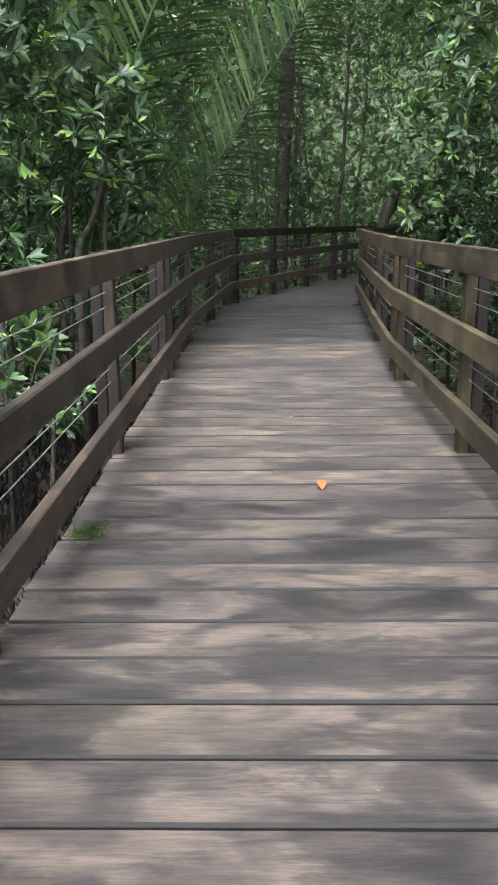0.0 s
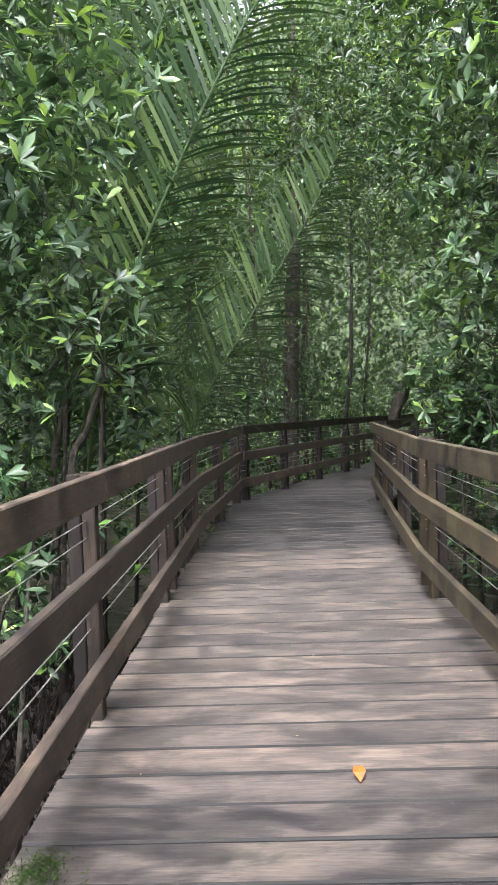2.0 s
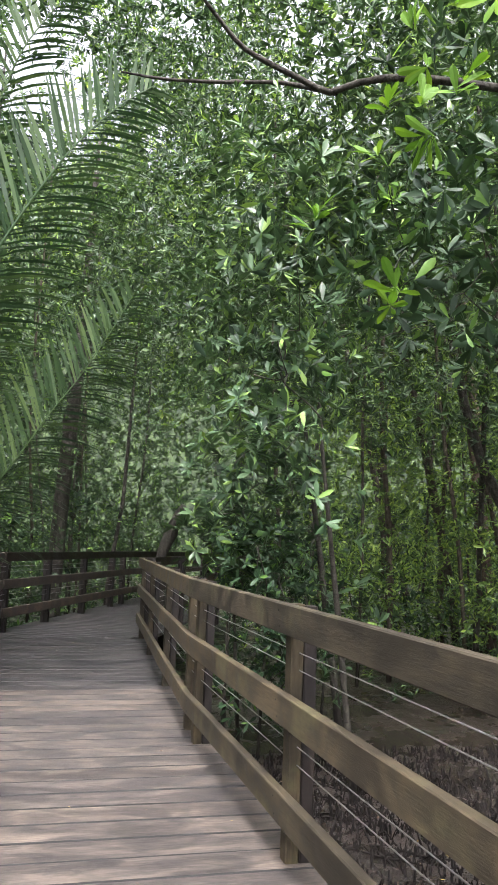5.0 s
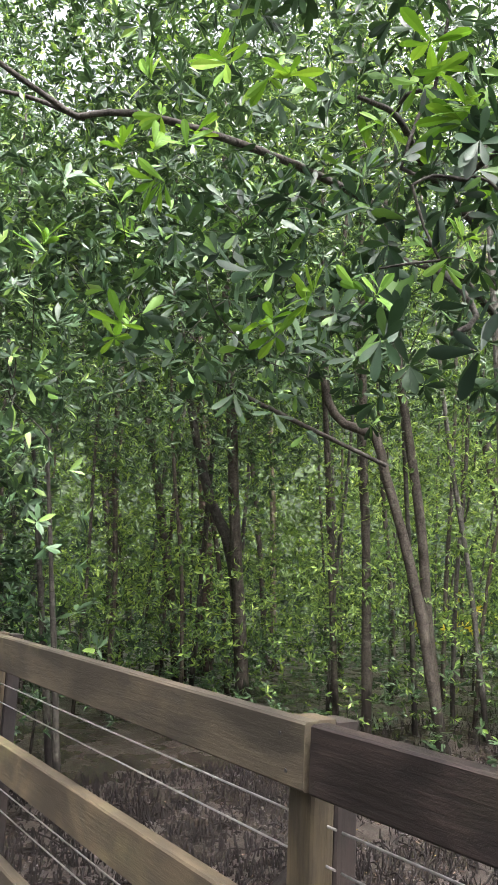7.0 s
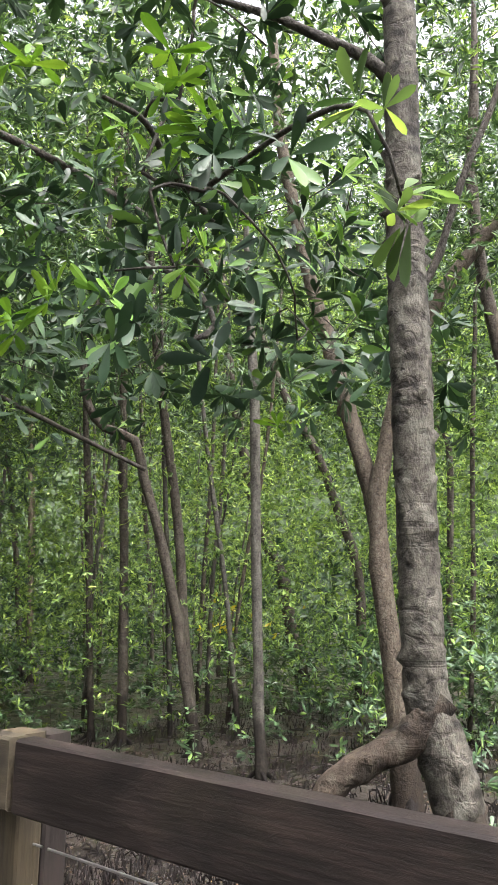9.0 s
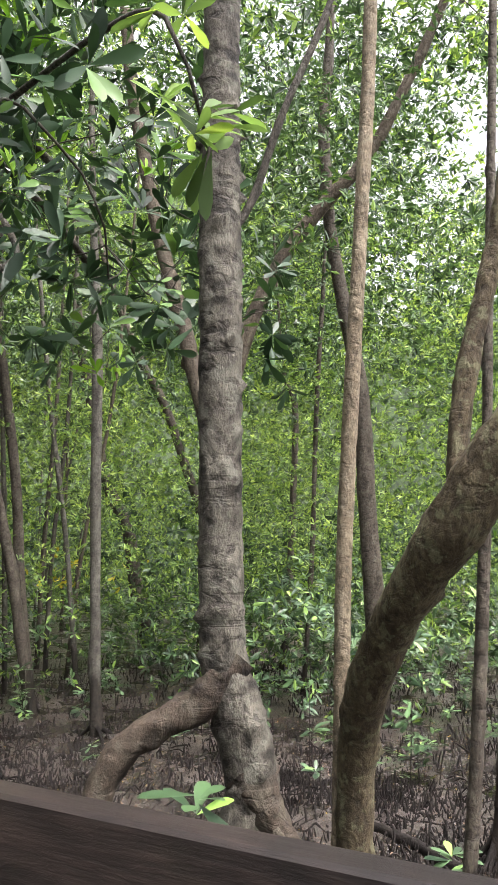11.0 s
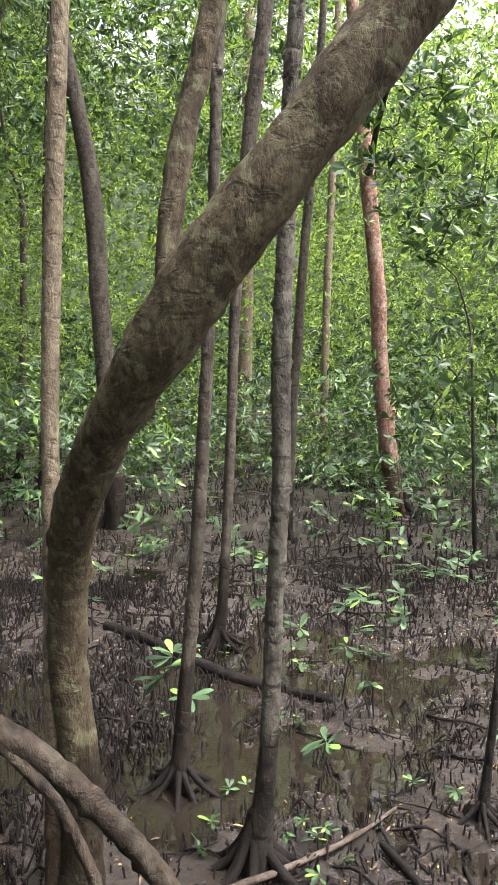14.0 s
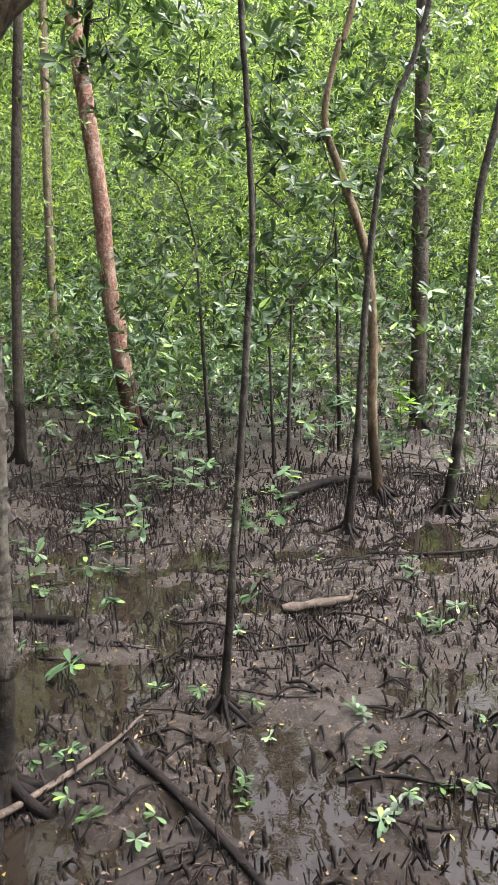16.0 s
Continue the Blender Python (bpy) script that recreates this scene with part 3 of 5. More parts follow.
def crown(ob, points, radius, per, size, count, leaf, mat, seed, root=None):
    c = tris("crown", *sprays(points, radius, per, size, count, leaf, seed), mat, ob)
    if root is not None:
        tris("branch", *twigs(root, points, 0.012, seed), BARK["dark"], ob, True)
    return c


def trunk_tree(kind, path, crowned=True, roots=True):
    SEED[0] += 1
    sd = SEED[0]
    rs = np.random.RandomState(sd)
    x, y, z, r = path[0]
    if z > MUD + 0.05:
        path = [(x, y, MUD, r * 1.2)] + list(path)
    near = math.hypot(x - 0.8, y - 0.6) < 9
    ob = thing("tree", TREE_LABEL[kind], "tree", "mangrove trees", at=(path[0][0], path[0][1], MUD))
    inv = Matrix.Translation((-path[0][0], -path[0][1], -MUD))
    full = [(path[0][0], path[0][1], MUD - 0.15, path[0][3])] + list(path)
    tx, ty, tz, tr = path[-1]
    px, py, pz, _ = path[-2]
    slope = np.array([tx - px, ty - py, tz - pz])
    slope = slope / (np.linalg.norm(slope) + 1e-6)
    if tz < 9 and crowned:
        up = 9.5 - tz + rs.uniform(0, 2)
        full += [(tx + slope[0] * up * .35, ty + slope[1] * up * .35, tz + up * .5, tr * .7), (tx + slope[0] * up * .5, ty + slope[1] * up * .5, tz + up, tr * .25)]
    stem = tris("trunk", *tube_data(full, (22 if kind == "knotty" else 14) if near else 8, (0.022 if kind == "knotty" else 0.05) if near else 0.3, 0.03, sd, (150 if kind == "knotty" else 25) if near else 6, 0.5, False, 110 if kind == "knotty" and near else 0), BARK[kind], ob, True)
    if roots and r < 0.2:
        stilt_roots((path[0][0], path[0][1], MUD), max(r, .035), 9 if near else 3, stem, sd)
    if crowned:
        top = np.array(full[-1][:3])
        pts = top + rs.randn(8 if near else 26, 3) * [1.3, 1.3, 1.2] - [0, 0, 1.2]
        low = np.array(full[-2][:3])
        pts = np.vstack([pts, low + rs.randn(3 if near else 10, 3) * [0.9, 0.9, 0.8]])
        crown(ob, pts, 0.34, 9, 0.13, 7, LEAF_FAR, M_LEAF_FAR if rs.rand() < .6 else M_LEAF, sd, low)
    for ch in ob.children:
        ch.matrix_parent_inverse = inv
    return ob


trunk_tree('knotty', [(4.30, 1.29, -1.00, 0.074), (4.31, 1.24, -0.59, 0.047), (4.31, 1.21, -0.18, 0.043), (4.32, 1.19, 0.36, 0.041), (4.32, 1.16, 0.88, 0.041), (4.32, 1.16, 1.38, 0.043), (4.33, 1.14, 1.93, 0.040), (4.33, 1.11, 2.67, 0.037), (4.34, 1.09, 2.90, 0.035)])
trunk_tree('brown', [(4.97, 1.85, -1.00, 0.051), (4.98, 1.82, -0.53, 0.043), (4.99, 1.77, -0.04, 0.038), (5.00, 1.72, 0.60, 0.038), (5.01, 1.67, 1.36, 0.035), (5.02, 1.63, 2.13, 0.030), (5.02, 1.60, 2.86, 0.030), (5.03, 1.58, 3.22, 0.028)])
trunk_tree('brown', [(7.15, 2.15, -1.00, 0.055), (7.16, 2.11, -0.71, 0.046), (7.17, 2.07, -0.08, 0.041), (7.18, 2.02, 0.86, 0.041), (7.19, 1.98, 1.81, 0.046), (7.21, 1.88, 2.91, 0.059), (7.22, 1.80, 3.58, 0.062), (7.24, 1.73, 4.12, 0.059)])
trunk_tree('pale', [(19.72, 4.49, -1.00, 0.191), (19.73, 4.46, 1.18, 0.177), (19.74, 4.40, 3.05, 0.170), (19.75, 4.34, 5.64, 0.170), (19.76, 4.30, 8.16, 0.164)])
trunk_tree('pale', [(16.84, 2.29, -1.00, 0.090), (16.85, 2.25, 0.54, 0.079), (16.86, 2.20, 2.77, 0.079), (16.88, 2.10, 5.13, 0.073), (16.89, 2.03, 7.52, 0.068)])
trunk_tree('red', [(13.04, 0.75, -1.00, 0.152), (13.01, 0.88, -0.09, 0.131), (12.98, 1.02, 1.19, 0.122), (12.97, 1.08, 2.43, 0.118), (12.95, 1.19, 3.49, 0.115), (12.93, 1.30, 4.60, 0.110), (12.90, 1.42, 5.76, 0.102)])
trunk_tree('dark', [(4.93, 0.20, -1.00, 0.028), (4.93, 0.16, -0.52, 0.022), (4.94, 0.11, 0.10, 0.019), (4.94, 0.06, 0.70, 0.019), (4.95, 0.03, 1.13, 0.018), (4.95, 0.00, 1.55, 0.015), (4.95, 0.02, 2.20, 0.014), (4.94, 0.05, 2.83, 0.014)])
trunk_tree('ochre', [(8.74, -1.81, -1.00, 0.058), (8.75, -1.73, -0.22, 0.051), (8.75, -1.72, 0.64, 0.046), (8.76, -1.64, 1.46, 0.044), (8.79, -1.39, 2.20, 0.040), (8.81, -1.23, 2.71, 0.033), (8.79, -1.35, 3.34, 0.029), (8.78, -1.49, 3.72, 0.028)])
trunk_tree('dark', [(7.68, -1.20, -1.00, 0.043), (7.67, -1.27, -0.24, 0.032), (7.66, -1.31, 0.66, 0.029), (7.66, -1.35, 1.32, 0.029), (7.65, -1.42, 2.00, 0.024), (7.63, -1.54, 2.65, 0.024), (7.60, -1.79, 3.39, 0.022)])
trunk_tree('dark', [(8.07, -2.28, -1.00, 0.058), (8.06, -2.38, -0.11, 0.042), (8.05, -2.41, 0.94, 0.039), (8.05, -2.46, 1.93, 0.036), (8.03, -2.60, 2.68, 0.034), (8.02, -2.66, 3.26, 0.032)])
trunk_tree('brown', [(11.94, -3.32, -1.00, 0.120), (11.94, -3.32, 0.31, 0.113), (11.94, -3.29, 1.85, 0.113), (11.95, -3.25, 4.14, 0.101)])
trunk_tree('brown', [(10.90, 2.12, -1.00, 0.075), (10.89, 2.05, 0.55, 0.061), (10.87, 1.91, 2.48, 0.058), (10.85, 1.75, 4.25, 0.051)])
trunk_tree('brown', [(11.23, 4.58, -1.00, 0.160), (11.22, 4.62, 0.33, 0.144), (11.19, 4.70, 1.93, 0.132), (11.15, 4.78, 3.71, 0.120), (11.06, 5.02, 5.19, 0.104), (11.00, 5.16, 6.19, 0.096), (10.97, 5.24, 7.70, 0.088), (11.00, 5.18, 8.54, 0.080)])
trunk_tree('brown', [(14.68, 7.81, -1.00, 0.077), (14.73, 7.68, 1.03, 0.067), (14.78, 7.57, 3.81, 0.067), (14.75, 7.62, 4.49, 0.056), (14.69, 7.78, 4.83, 0.044), (14.67, 7.84, 5.51, 0.034)])
trunk_tree('brown', [(13.13, 6.64, -1.00, 0.044), (13.18, 6.50, 1.07, 0.044), (13.23, 6.40, 4.02, 0.044), (13.27, 6.28, 6.02, 0.039)])
trunk_tree('brown', [(14.60, 9.66, -1.00, 0.119), (14.65, 9.60, 0.86, 0.107), (14.60, 9.65, 2.01, 0.107), (14.37, 9.93, 3.07, 0.101), (14.07, 10.29, 4.39, 0.095), (13.61, 10.85, 5.75, 0.089)])
trunk_tree('brown', [(9.13, 10.61, -1.00, 0.084), (9.11, 10.62, 0.07, 0.080), (9.09, 10.66, 1.85, 0.074), (9.03, 10.72, 3.72, 0.070), (9.00, 10.76, 5.50, 0.066), (8.96, 10.81, 7.79, 0.056)])
trunk_tree('brown', [(9.22, 11.45, -1.00, 0.059), (9.14, 11.54, 0.92, 0.053), (9.04, 11.67, 3.52, 0.053), (8.95, 11.78, 5.89, 0.049)])
bent = trunk_tree('brown', [(9.29, 9.14, -1.00, 0.097), (9.20, 9.24, -0.17, 0.087), (9.06, 9.41, 1.07, 0.083), (8.88, 9.63, 2.26, 0.079), (8.71, 9.83, 3.13, 0.079), (8.60, 9.97, 3.76, 0.079), (8.29, 10.34, 3.96, 0.074), (8.11, 10.56, 4.35, 0.070), (8.06, 10.62, 5.05, 0.061), (8.15, 10.51, 6.01, 0.044)])

trunk_tree('brown', [(9.74, 9.60, -1.00, 0.092), (9.64, 9.71, 0.27, 0.083), (9.59, 9.77, 0.96, 0.083), (9.53, 9.85, 2.30, 0.079), (9.40, 10.00, 3.70, 0.079), (9.25, 10.18, 5.25, 0.069), (9.17, 10.29, 6.66, 0.056)])
slim = trunk_tree('grey', [(8.80, 7.54, -1.00, 0.074), (8.76, 7.58, 1.04, 0.070), (8.74, 7.61, 2.56, 0.074), (8.72, 7.63, 4.16, 0.074), (8.66, 7.71, 5.85, 0.054)])
trunk_tree('brown', [(15.87, 11.83, -1.00, 0.176), (15.65, 12.10, 0.39, 0.176), (15.47, 12.31, 1.95, 0.149), (15.17, 12.68, 2.88, 0.136), (14.90, 13.01, 4.80, 0.122), (14.71, 13.23, 6.36, 0.108), (14.59, 13.38, 8.26, 0.082)])
trunk_tree('brown', [(7.93, 12.30, -1.00, 0.118), (7.80, 12.38, 0.75, 0.103), (7.64, 12.49, 2.67, 0.099), (7.54, 12.56, 4.28, 0.094), (7.34, 12.69, 6.82, 0.074)])
trunk_tree('dark', [(8.02, 12.54, -1.00, 0.070), (7.80, 12.69, 1.70, 0.101), (7.44, 12.93, 2.77, 0.090), (7.20, 13.08, 3.68, 0.081), (7.00, 13.22, 4.82, 0.070), (6.80, 13.35, 6.21, 0.051)])
trunk_tree('brown', [(8.73, 16.11, -1.00, 0.100), (8.57, 16.21, 0.75, 0.093), (8.33, 16.37, 2.31, 0.093), (8.01, 16.58, 4.30, 0.087), (7.64, 16.83, 6.23, 0.074), (7.40, 16.98, 8.38, 0.062)])
trunk_tree('brown', [(9.26, 20.06, -1.00, 0.098), (8.86, 20.32, 2.14, 0.090), (8.45, 20.60, 4.67, 0.090), (7.96, 20.92, 6.99, 0.083), (7.67, 21.12, 9.41, 0.068)])
trunk_tree('redbrown', [(10.95, 18.55, -1.00, 0.192), (10.80, 18.65, 1.81, 0.177), (10.58, 18.80, 5.36, 0.162), (10.30, 18.98, 8.47, 0.133)])
trunk_tree('brown', [(10.21, 12.73, -1.00, 0.060), (10.13, 12.78, 1.82, 0.060), (10.00, 12.87, 4.02, 0.055), (9.88, 12.95, 5.86, 0.050)])
trunk_tree('brown', [(13.54, 28.22, -1.00, 0.150), (13.01, 28.41, 2.31, 0.172), (12.31, 28.65, 5.06, 0.161), (11.59, 28.89, 8.12, 0.150), (11.07, 29.07, 10.81, 0.118)])
trunk_tree('dark', [(9.69, 29.74, -1.00, 0.118), (9.34, 29.86, 2.13, 0.097), (8.98, 29.98, 5.35, 0.086), (8.49, 30.14, 8.90, 0.075)])
trunk_tree('pale', [(17.49, 24.85, -1.00, 0.120), (17.33, 24.91, 3.50, 0.120), (17.08, 24.99, 7.17, 0.111), (16.85, 25.07, 11.84, 0.090)])
trunk_tree('brown', [(14.18, 20.59, -1.00, 0.086), (13.96, 20.73, 1.95, 0.077), (13.59, 20.98, 5.38, 0.077), (13.25, 21.20, 8.24, 0.069)])
trunk_tree('pale', [(13.57, 19.28, -1.00, 0.073), (13.44, 19.37, 1.94, 0.065), (13.18, 19.54, 7.88, 0.057)])
trunk_tree('dark', [(0.54, 19.62, 0.08, 0.181), (0.57, 19.62, 1.68, 0.181), (0.63, 19.62, 2.99, 0.174), (0.75, 19.62, 5.16, 0.161)])
trunk_tree('dark', [(2.62, 17.43, 0.88, 0.118), (2.68, 17.44, 1.35, 0.130), (2.88, 17.44, 1.86, 0.118), (3.04, 17.45, 2.21, 0.059)], False)
trunk_tree('dark', [(-1.42, 6.94, 0.87, 0.032), (-1.29, 6.94, 1.27, 0.027), (-1.16, 6.95, 1.62, 0.020)], False)
trunk_tree('dark', [(-1.68, 7.39, 0.84, 0.029), (-1.60, 7.39, 1.32, 0.024), (-1.53, 7.39, 1.70, 0.017)], False)
trunk_tree('dark', [(1.83, 20.55, 0.41, 0.056), (2.06, 20.55, 2.21, 0.049), (2.12, 20.56, 3.43, 0.042)])
trunk_tree('dark', [(1.00, 22.60, 0.34, 0.062), (0.97, 22.60, 2.33, 0.062), (1.08, 22.60, 4.13, 0.046)])

big = trunk_tree("knotty", [(2.50, 1.70, -1.00, 0.11), (2.48, 1.74, -0.40, 0.085), (2.48, 1.78, 0.20, 0.08), (2.49, 1.78, 0.55, 0.083), (2.51, 1.76, 0.75, 0.077), (2.49, 1.80, 0.95, 0.078), (2.475, 1.84, 1.12, 0.068),
                      (2.47, 1.85, 1.60, 0.064), (2.47, 1.855, 2.1, 0.066), (2.465, 1.86, 2.6, 0.063), (2.47, 1.86, 3.4, 0.056)], roots=False)


def limb(ob, kind, path, name="limb", sides=14, step=0.04, rough=0.045, knots=9, scars=0):
    SEED[0] += 1
    m = tris(name, *tube_data(path, sides, step, rough, SEED[0], knots, 0.0, False, scars), BARK[kind], ob, True)
    m.matrix_parent_inverse = Matrix.Translation(-ob.location)
    return m


# forked brown trunk at the edge of the mud
forked = trunk_tree("tan", [(8.68, 5.33, -1.00, 0.190), (8.66, 5.37, -0.30, 0.170), (8.64, 5.43, 0.47, 0.150), (8.60, 5.53, 1.30, 0.129), (8.58, 5.58, 2.13, 0.115), (8.58, 5.59, 2.58, 0.120), (8.61, 5.50, 3.03, 0.100), (8.67, 5.34, 3.80, 0.100), (8.79, 5.03, 4.63, 0.100), (8.96, 4.60, 5.34, 0.095), (9.10, 4.23, 5.79, 0.090), (9.28, 3.74, 6.43, 0.075)], roots=True)
limb(forked, "tan", [(8.68, 5.65, 2.19, 0.108), (8.63, 5.73, 2.74, 0.108), (8.52, 5.86, 3.38, 0.108), (8.40, 6.03, 4.18, 0.102), (8.25, 6.23, 5.08, 0.091), (8.12, 6.41, 6.09, 0.086), (7.98, 6.60, 7.46, 0.080), (7.91, 6.69, 8.90, 0.070)], step=.1)
limb(bent, "dark", [(8.49, 9.58, 3.24, .034), (7.58, 10.18, 3.72, .036), (6.55, 10.86, 4.28, .034), (5.65, 11.46, 4.81, .03), (4.89, 11.96, 5.22, .02)], step=.2)

# long bare limbs that arch through the canopy above the railing
limb(slim, "dark", [(8.68, 7.69, 5.2, .05), (6.6, 7.1, 5.55, .045), (4.6, 6.6, 5.45, .04), (2.97, 6.47, 5.31, .034), (2.44, 6.70, 5.31, .03), (2.23, 6.82, 5.25, .03), (1.98, 6.85, 5.34, .026), (1.49, 6.86, 5.52, .022), (1.25, 6.8, 5.69, .018), (0.98, 6.7, 5.89, .012)], step=.1)
limb(slim, "dark", [(2.30, 6.85, 5.27, .022), (1.91, 7.2, 5.50, .02), (1.42, 7.4, 5.53, .017), (0.92, 7.5, 5.52, .014), (0.52, 7.58, 5.56, .008)], step=.1)

# thick prop roots of the knotty tree
limb(big, "root", [(2.49, 1.80, 1.10, .05), (2.44, 1.84, 1.02, .055), (2.40, 1.88, .97, .048), (2.32, 1.96, .92, .045), (2.24, 2.05, .82, .042), (2.18, 2.10, .55, .04), (2.12, 2.13, -.2, .04), (2.1, 2.15, -1.1, .045)], "prop_root", 18, 0.025, 0.05, 30, 26)
limb(big, "root", [(2.50, 1.77, .78, .07), (2.49, 1.68, .66, .048), (2.47, 1.60, .60, .038), (2.50, 1.45, .50, .032), (2.54, 1.30, .34, .03), (2.58, 1.12, .08, .028), (2.65, 0.9, -.45, .028), (2.72, .75, -1.08, .03)], "prop_root", 18, 0.025, 0.05, 30, 26)
limb(big, "root", [(2.45, 1.66, .66, .016), (2.46, 1.50, .52, .014), (2.46, 1.36, .36, .014), (2.44, 1.25, .0, .013), (2.43, 1.2, -1.05, .012)], "prop_root", 18, 0.025, 0.05, 30, 26)
limb(big, "dark", [(2.47, 1.86, 3.12, .03), (2.39, 1.94, 3.24, .022), (2.27, 2.08, 3.33, .018), (2.16, 2.22, 3.42, .014), (1.9, 2.6, 3.6, .008)])
limb(big, "dark", [(2.48, 1.83, 2.38, .014), (2.545, 1.79, 2.5, .0135), (2.59, 1.70, 2.8, .0125), (2.66, 1.6, 3.1, .011), (2.75, 1.5, 3.5, .008)])

# the thick trunk that leans over towards the walk
lean = trunk_tree("mossy", [(3.94, 2.00, -1.0, 0.094), (3.94, 1.99, -.35, 0.086), (3.92, 2.02, .04, 0.086), (3.88, 1.99, .5, 0.086), (3.68, 1.85, .87, 0.095), (3.39, 1.56, 1.27, 0.091), (3.26, 1.36, 1.50, 0.108),
                           (3.21, 1.17, 1.75, 0.110), (3.20, 0.96, 2.0, 0.101), (3.23, 0.65, 2.38, 0.105), (3.26, 0.29, 2.85, 0.099), (3.31, -0.10, 3.4, 0.088)], roots=False)
limb(lean, "mossy", [(3.27, 1.34, 1.52, .06), (3.31, 1.36, 1.75, .042), (3.35, 1.33, 2.05, .04), (3.41, 1.26, 2.4, .04), (3.45, 1.19, 2.75, .038), (3.49, 1.10, 3.6, .03)])
trunk_tree("pale", [(3.93, 2.12, -1.0, .045), (3.92, 2.10, -.1, .041), (3.92, 2.08, .5, .039), (3.93, 2.07, 1.2, .038), (3.95, 2.05, 1.75, .038), (3.96, 2.01, 2.4, .038), (4.00, 1.97, 3.2, .036), (4.06, 1.94, 4.1, .035)], roots=False)


# ---- woods all round: clumps of leaves on fine twigs ----
# gaps in the canopy as seen from the walk: bearing, elevation and half width, in degrees
GAPS = [(-2.6, 30, 4.2), (20, 34, 2.6), (18.5, 30.5, 1.7), (24.7, 29, 1.6), (52, 35, 2.0), (55, 22, 1.1), (54, 30, 1.2), (71, 20, 1.6), (64, 33, 1.4), (7, 36, 2.0), (78, 27, 3.5), (91, 30, 6.0)]


def in_gap(p):
    dx, dy = p[0] - 0.3, p[1] - 0.7
    a, e = math.degrees(math.atan2(dx, dy)), math.degrees(math.atan2(p[2] - 1.4, math.hypot(dx, dy)))
    return any(math.hypot((a - ga) * math.cos(radians(e)), e - ge) < r * (1 + 0.5 * noise.noise((a * .5, e * .5, 1))) for ga, ge, r in GAPS)


def clear(p):
    """Whether a clump may stand here: not on the walk, not over the open mud, not in a gap of the canopy."""
    x, y, z = p
    if z > 3 and in_gap(p):
        return False
    if -8 < y < 25 and on(LEFT, y) - 1.3 < x < on(RIGHT, y) + 1.3 and z < 5.0:
        return False
    if y < 13 and -0.9 < x < 1.5 and z < 7:
        return False
    return True


def woods(label, n, r, bearing, height, size, per, radius, mat, seed, keep=clear, gap=0.0, leaf=LEAF_FAR, count=7, taper=1.0):
    rs = np.random.RandomState(seed)
    pts = []
    while len(pts) < n:
        d = math.sqrt(rs.uniform(r[0] ** 2, r[1] ** 2))
        a = radians(rs.uniform(*bearing))
        z = height[0] + (height[1] - height[0]) * rs.rand() ** taper
        p = (0.6 + d * math.sin(a), 0.7 + d * math.cos(a), z)
        if noise.noise((p[0] * .35, p[1] * .35, p[2] * .45 + seed)) < gap - 0.35:
            continue
        if keep(p):
            pts.append(p)
    ob = tris("woods", *sprays(pts, radius, per, size, count, leaf, seed), mat)
    return tagged(ob, label, "foliage", kind="stuff")


def mudflat(p):
    """Open mud in front: low leaves only well back."""
    x, y, z = p
    return clear(p) and not (y < 6.5 and x < 10.5 + 0.8 * math.sin(y * 2) and z < 3.4) and not (y >= 6.5 and math.hypot(x, y) < 11.5 and z < 2.6 and x > 2.5)


def open_top(p):
    """Lower woods towards the open mud, where the sky looks in."""
    a, d = math.degrees(math.atan2(p[0] - .6, p[1] - .7)), math.hypot(p[0] - .6, p[1] - .7)
    lid = 40 if a < 74 else 40 - (a - 74) * 1.3 if a < 89 else 20.5
    return clear(p) and p[2] < 1.4 + d * math.tan(radians(lid))


# sunlit and shaded stretches of the woods differ by leaf colour
woods("shaded far mangrove foliage beyond the bend", 950, (17, 28), (-32, 17), (-0.2, 12.5), 0.135, 13, 0.55, M_LEAF, 44, open_top, gap=0.24)
woods("fine shaded foliage between the stems beyond the bend", 650, (16.5, 26), (-9, 15), (-0.3, 6.5), 0.12, 13, 0.5, M_LEAF, 46, open_top, gap=0.05)
woods("dense far mangrove foliage in a sunlit light green colour", 2800, (17, 28), (17, 130), (-0.2, 12.5), 0.125, 13, 0.55, M_LEAF_FAR, 11, open_top, gap=0.24)
woods("shaded mangrove foliage among far trunks", 800, (16, 28), (-32, 34), (-0.7, 12.5), 0.14, 12, 0.6, M_LEAF, 41, open_top, gap=0.24)
woods("high crowns closing off the sky", 1900, (20, 36), (-35, 84), (6.5, 23), 0.31, 12, 0.95, M_LEAF, 19, open_top, gap=0.05)
woods("high crowns above the far trees in sunlit leaf colour", 700, (18, 34), (-35, 110), (6, 20), 0.27, 11, 0.9, M_LEAF_FAR, 42, open_top, gap=0.2)
# dark leaf colour makes the shaded band at the foot of the woods
woods("low foliage far behind the mud in dark, shaded leaf colour", 800, (18, 34), (-30, 140), (-0.9, 2.4), 0.26, 10, 0.7, M_LEAF_SHADED, 28, open_top, gap=-0.1)
woods("distant shaded unseen woods added behind the walk to shade it's bend", 450, (30, 44), (-40, 17), (-0.7, 18), 0.40, 12, 1.4, M_LEAF, 45, open_top, gap=0.1, taper=1.1)
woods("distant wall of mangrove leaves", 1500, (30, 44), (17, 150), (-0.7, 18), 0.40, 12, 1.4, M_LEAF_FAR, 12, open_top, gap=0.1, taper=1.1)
woods("mangrove undergrowth with glossy leaves", 330, (12, 19), (8, 128), (-0.5, 3.0), 0.12, 10, 0.40, M_LEAF_FAR, 13, mudflat, 0.25, taper=1.2)
woods("mangrove canopy of small leaves", 1450, (7, 18), (-30, 34), (3.4, 12.5), 0.145, 10, 0.42, M_LEAF, 14, mudflat, 0.28)
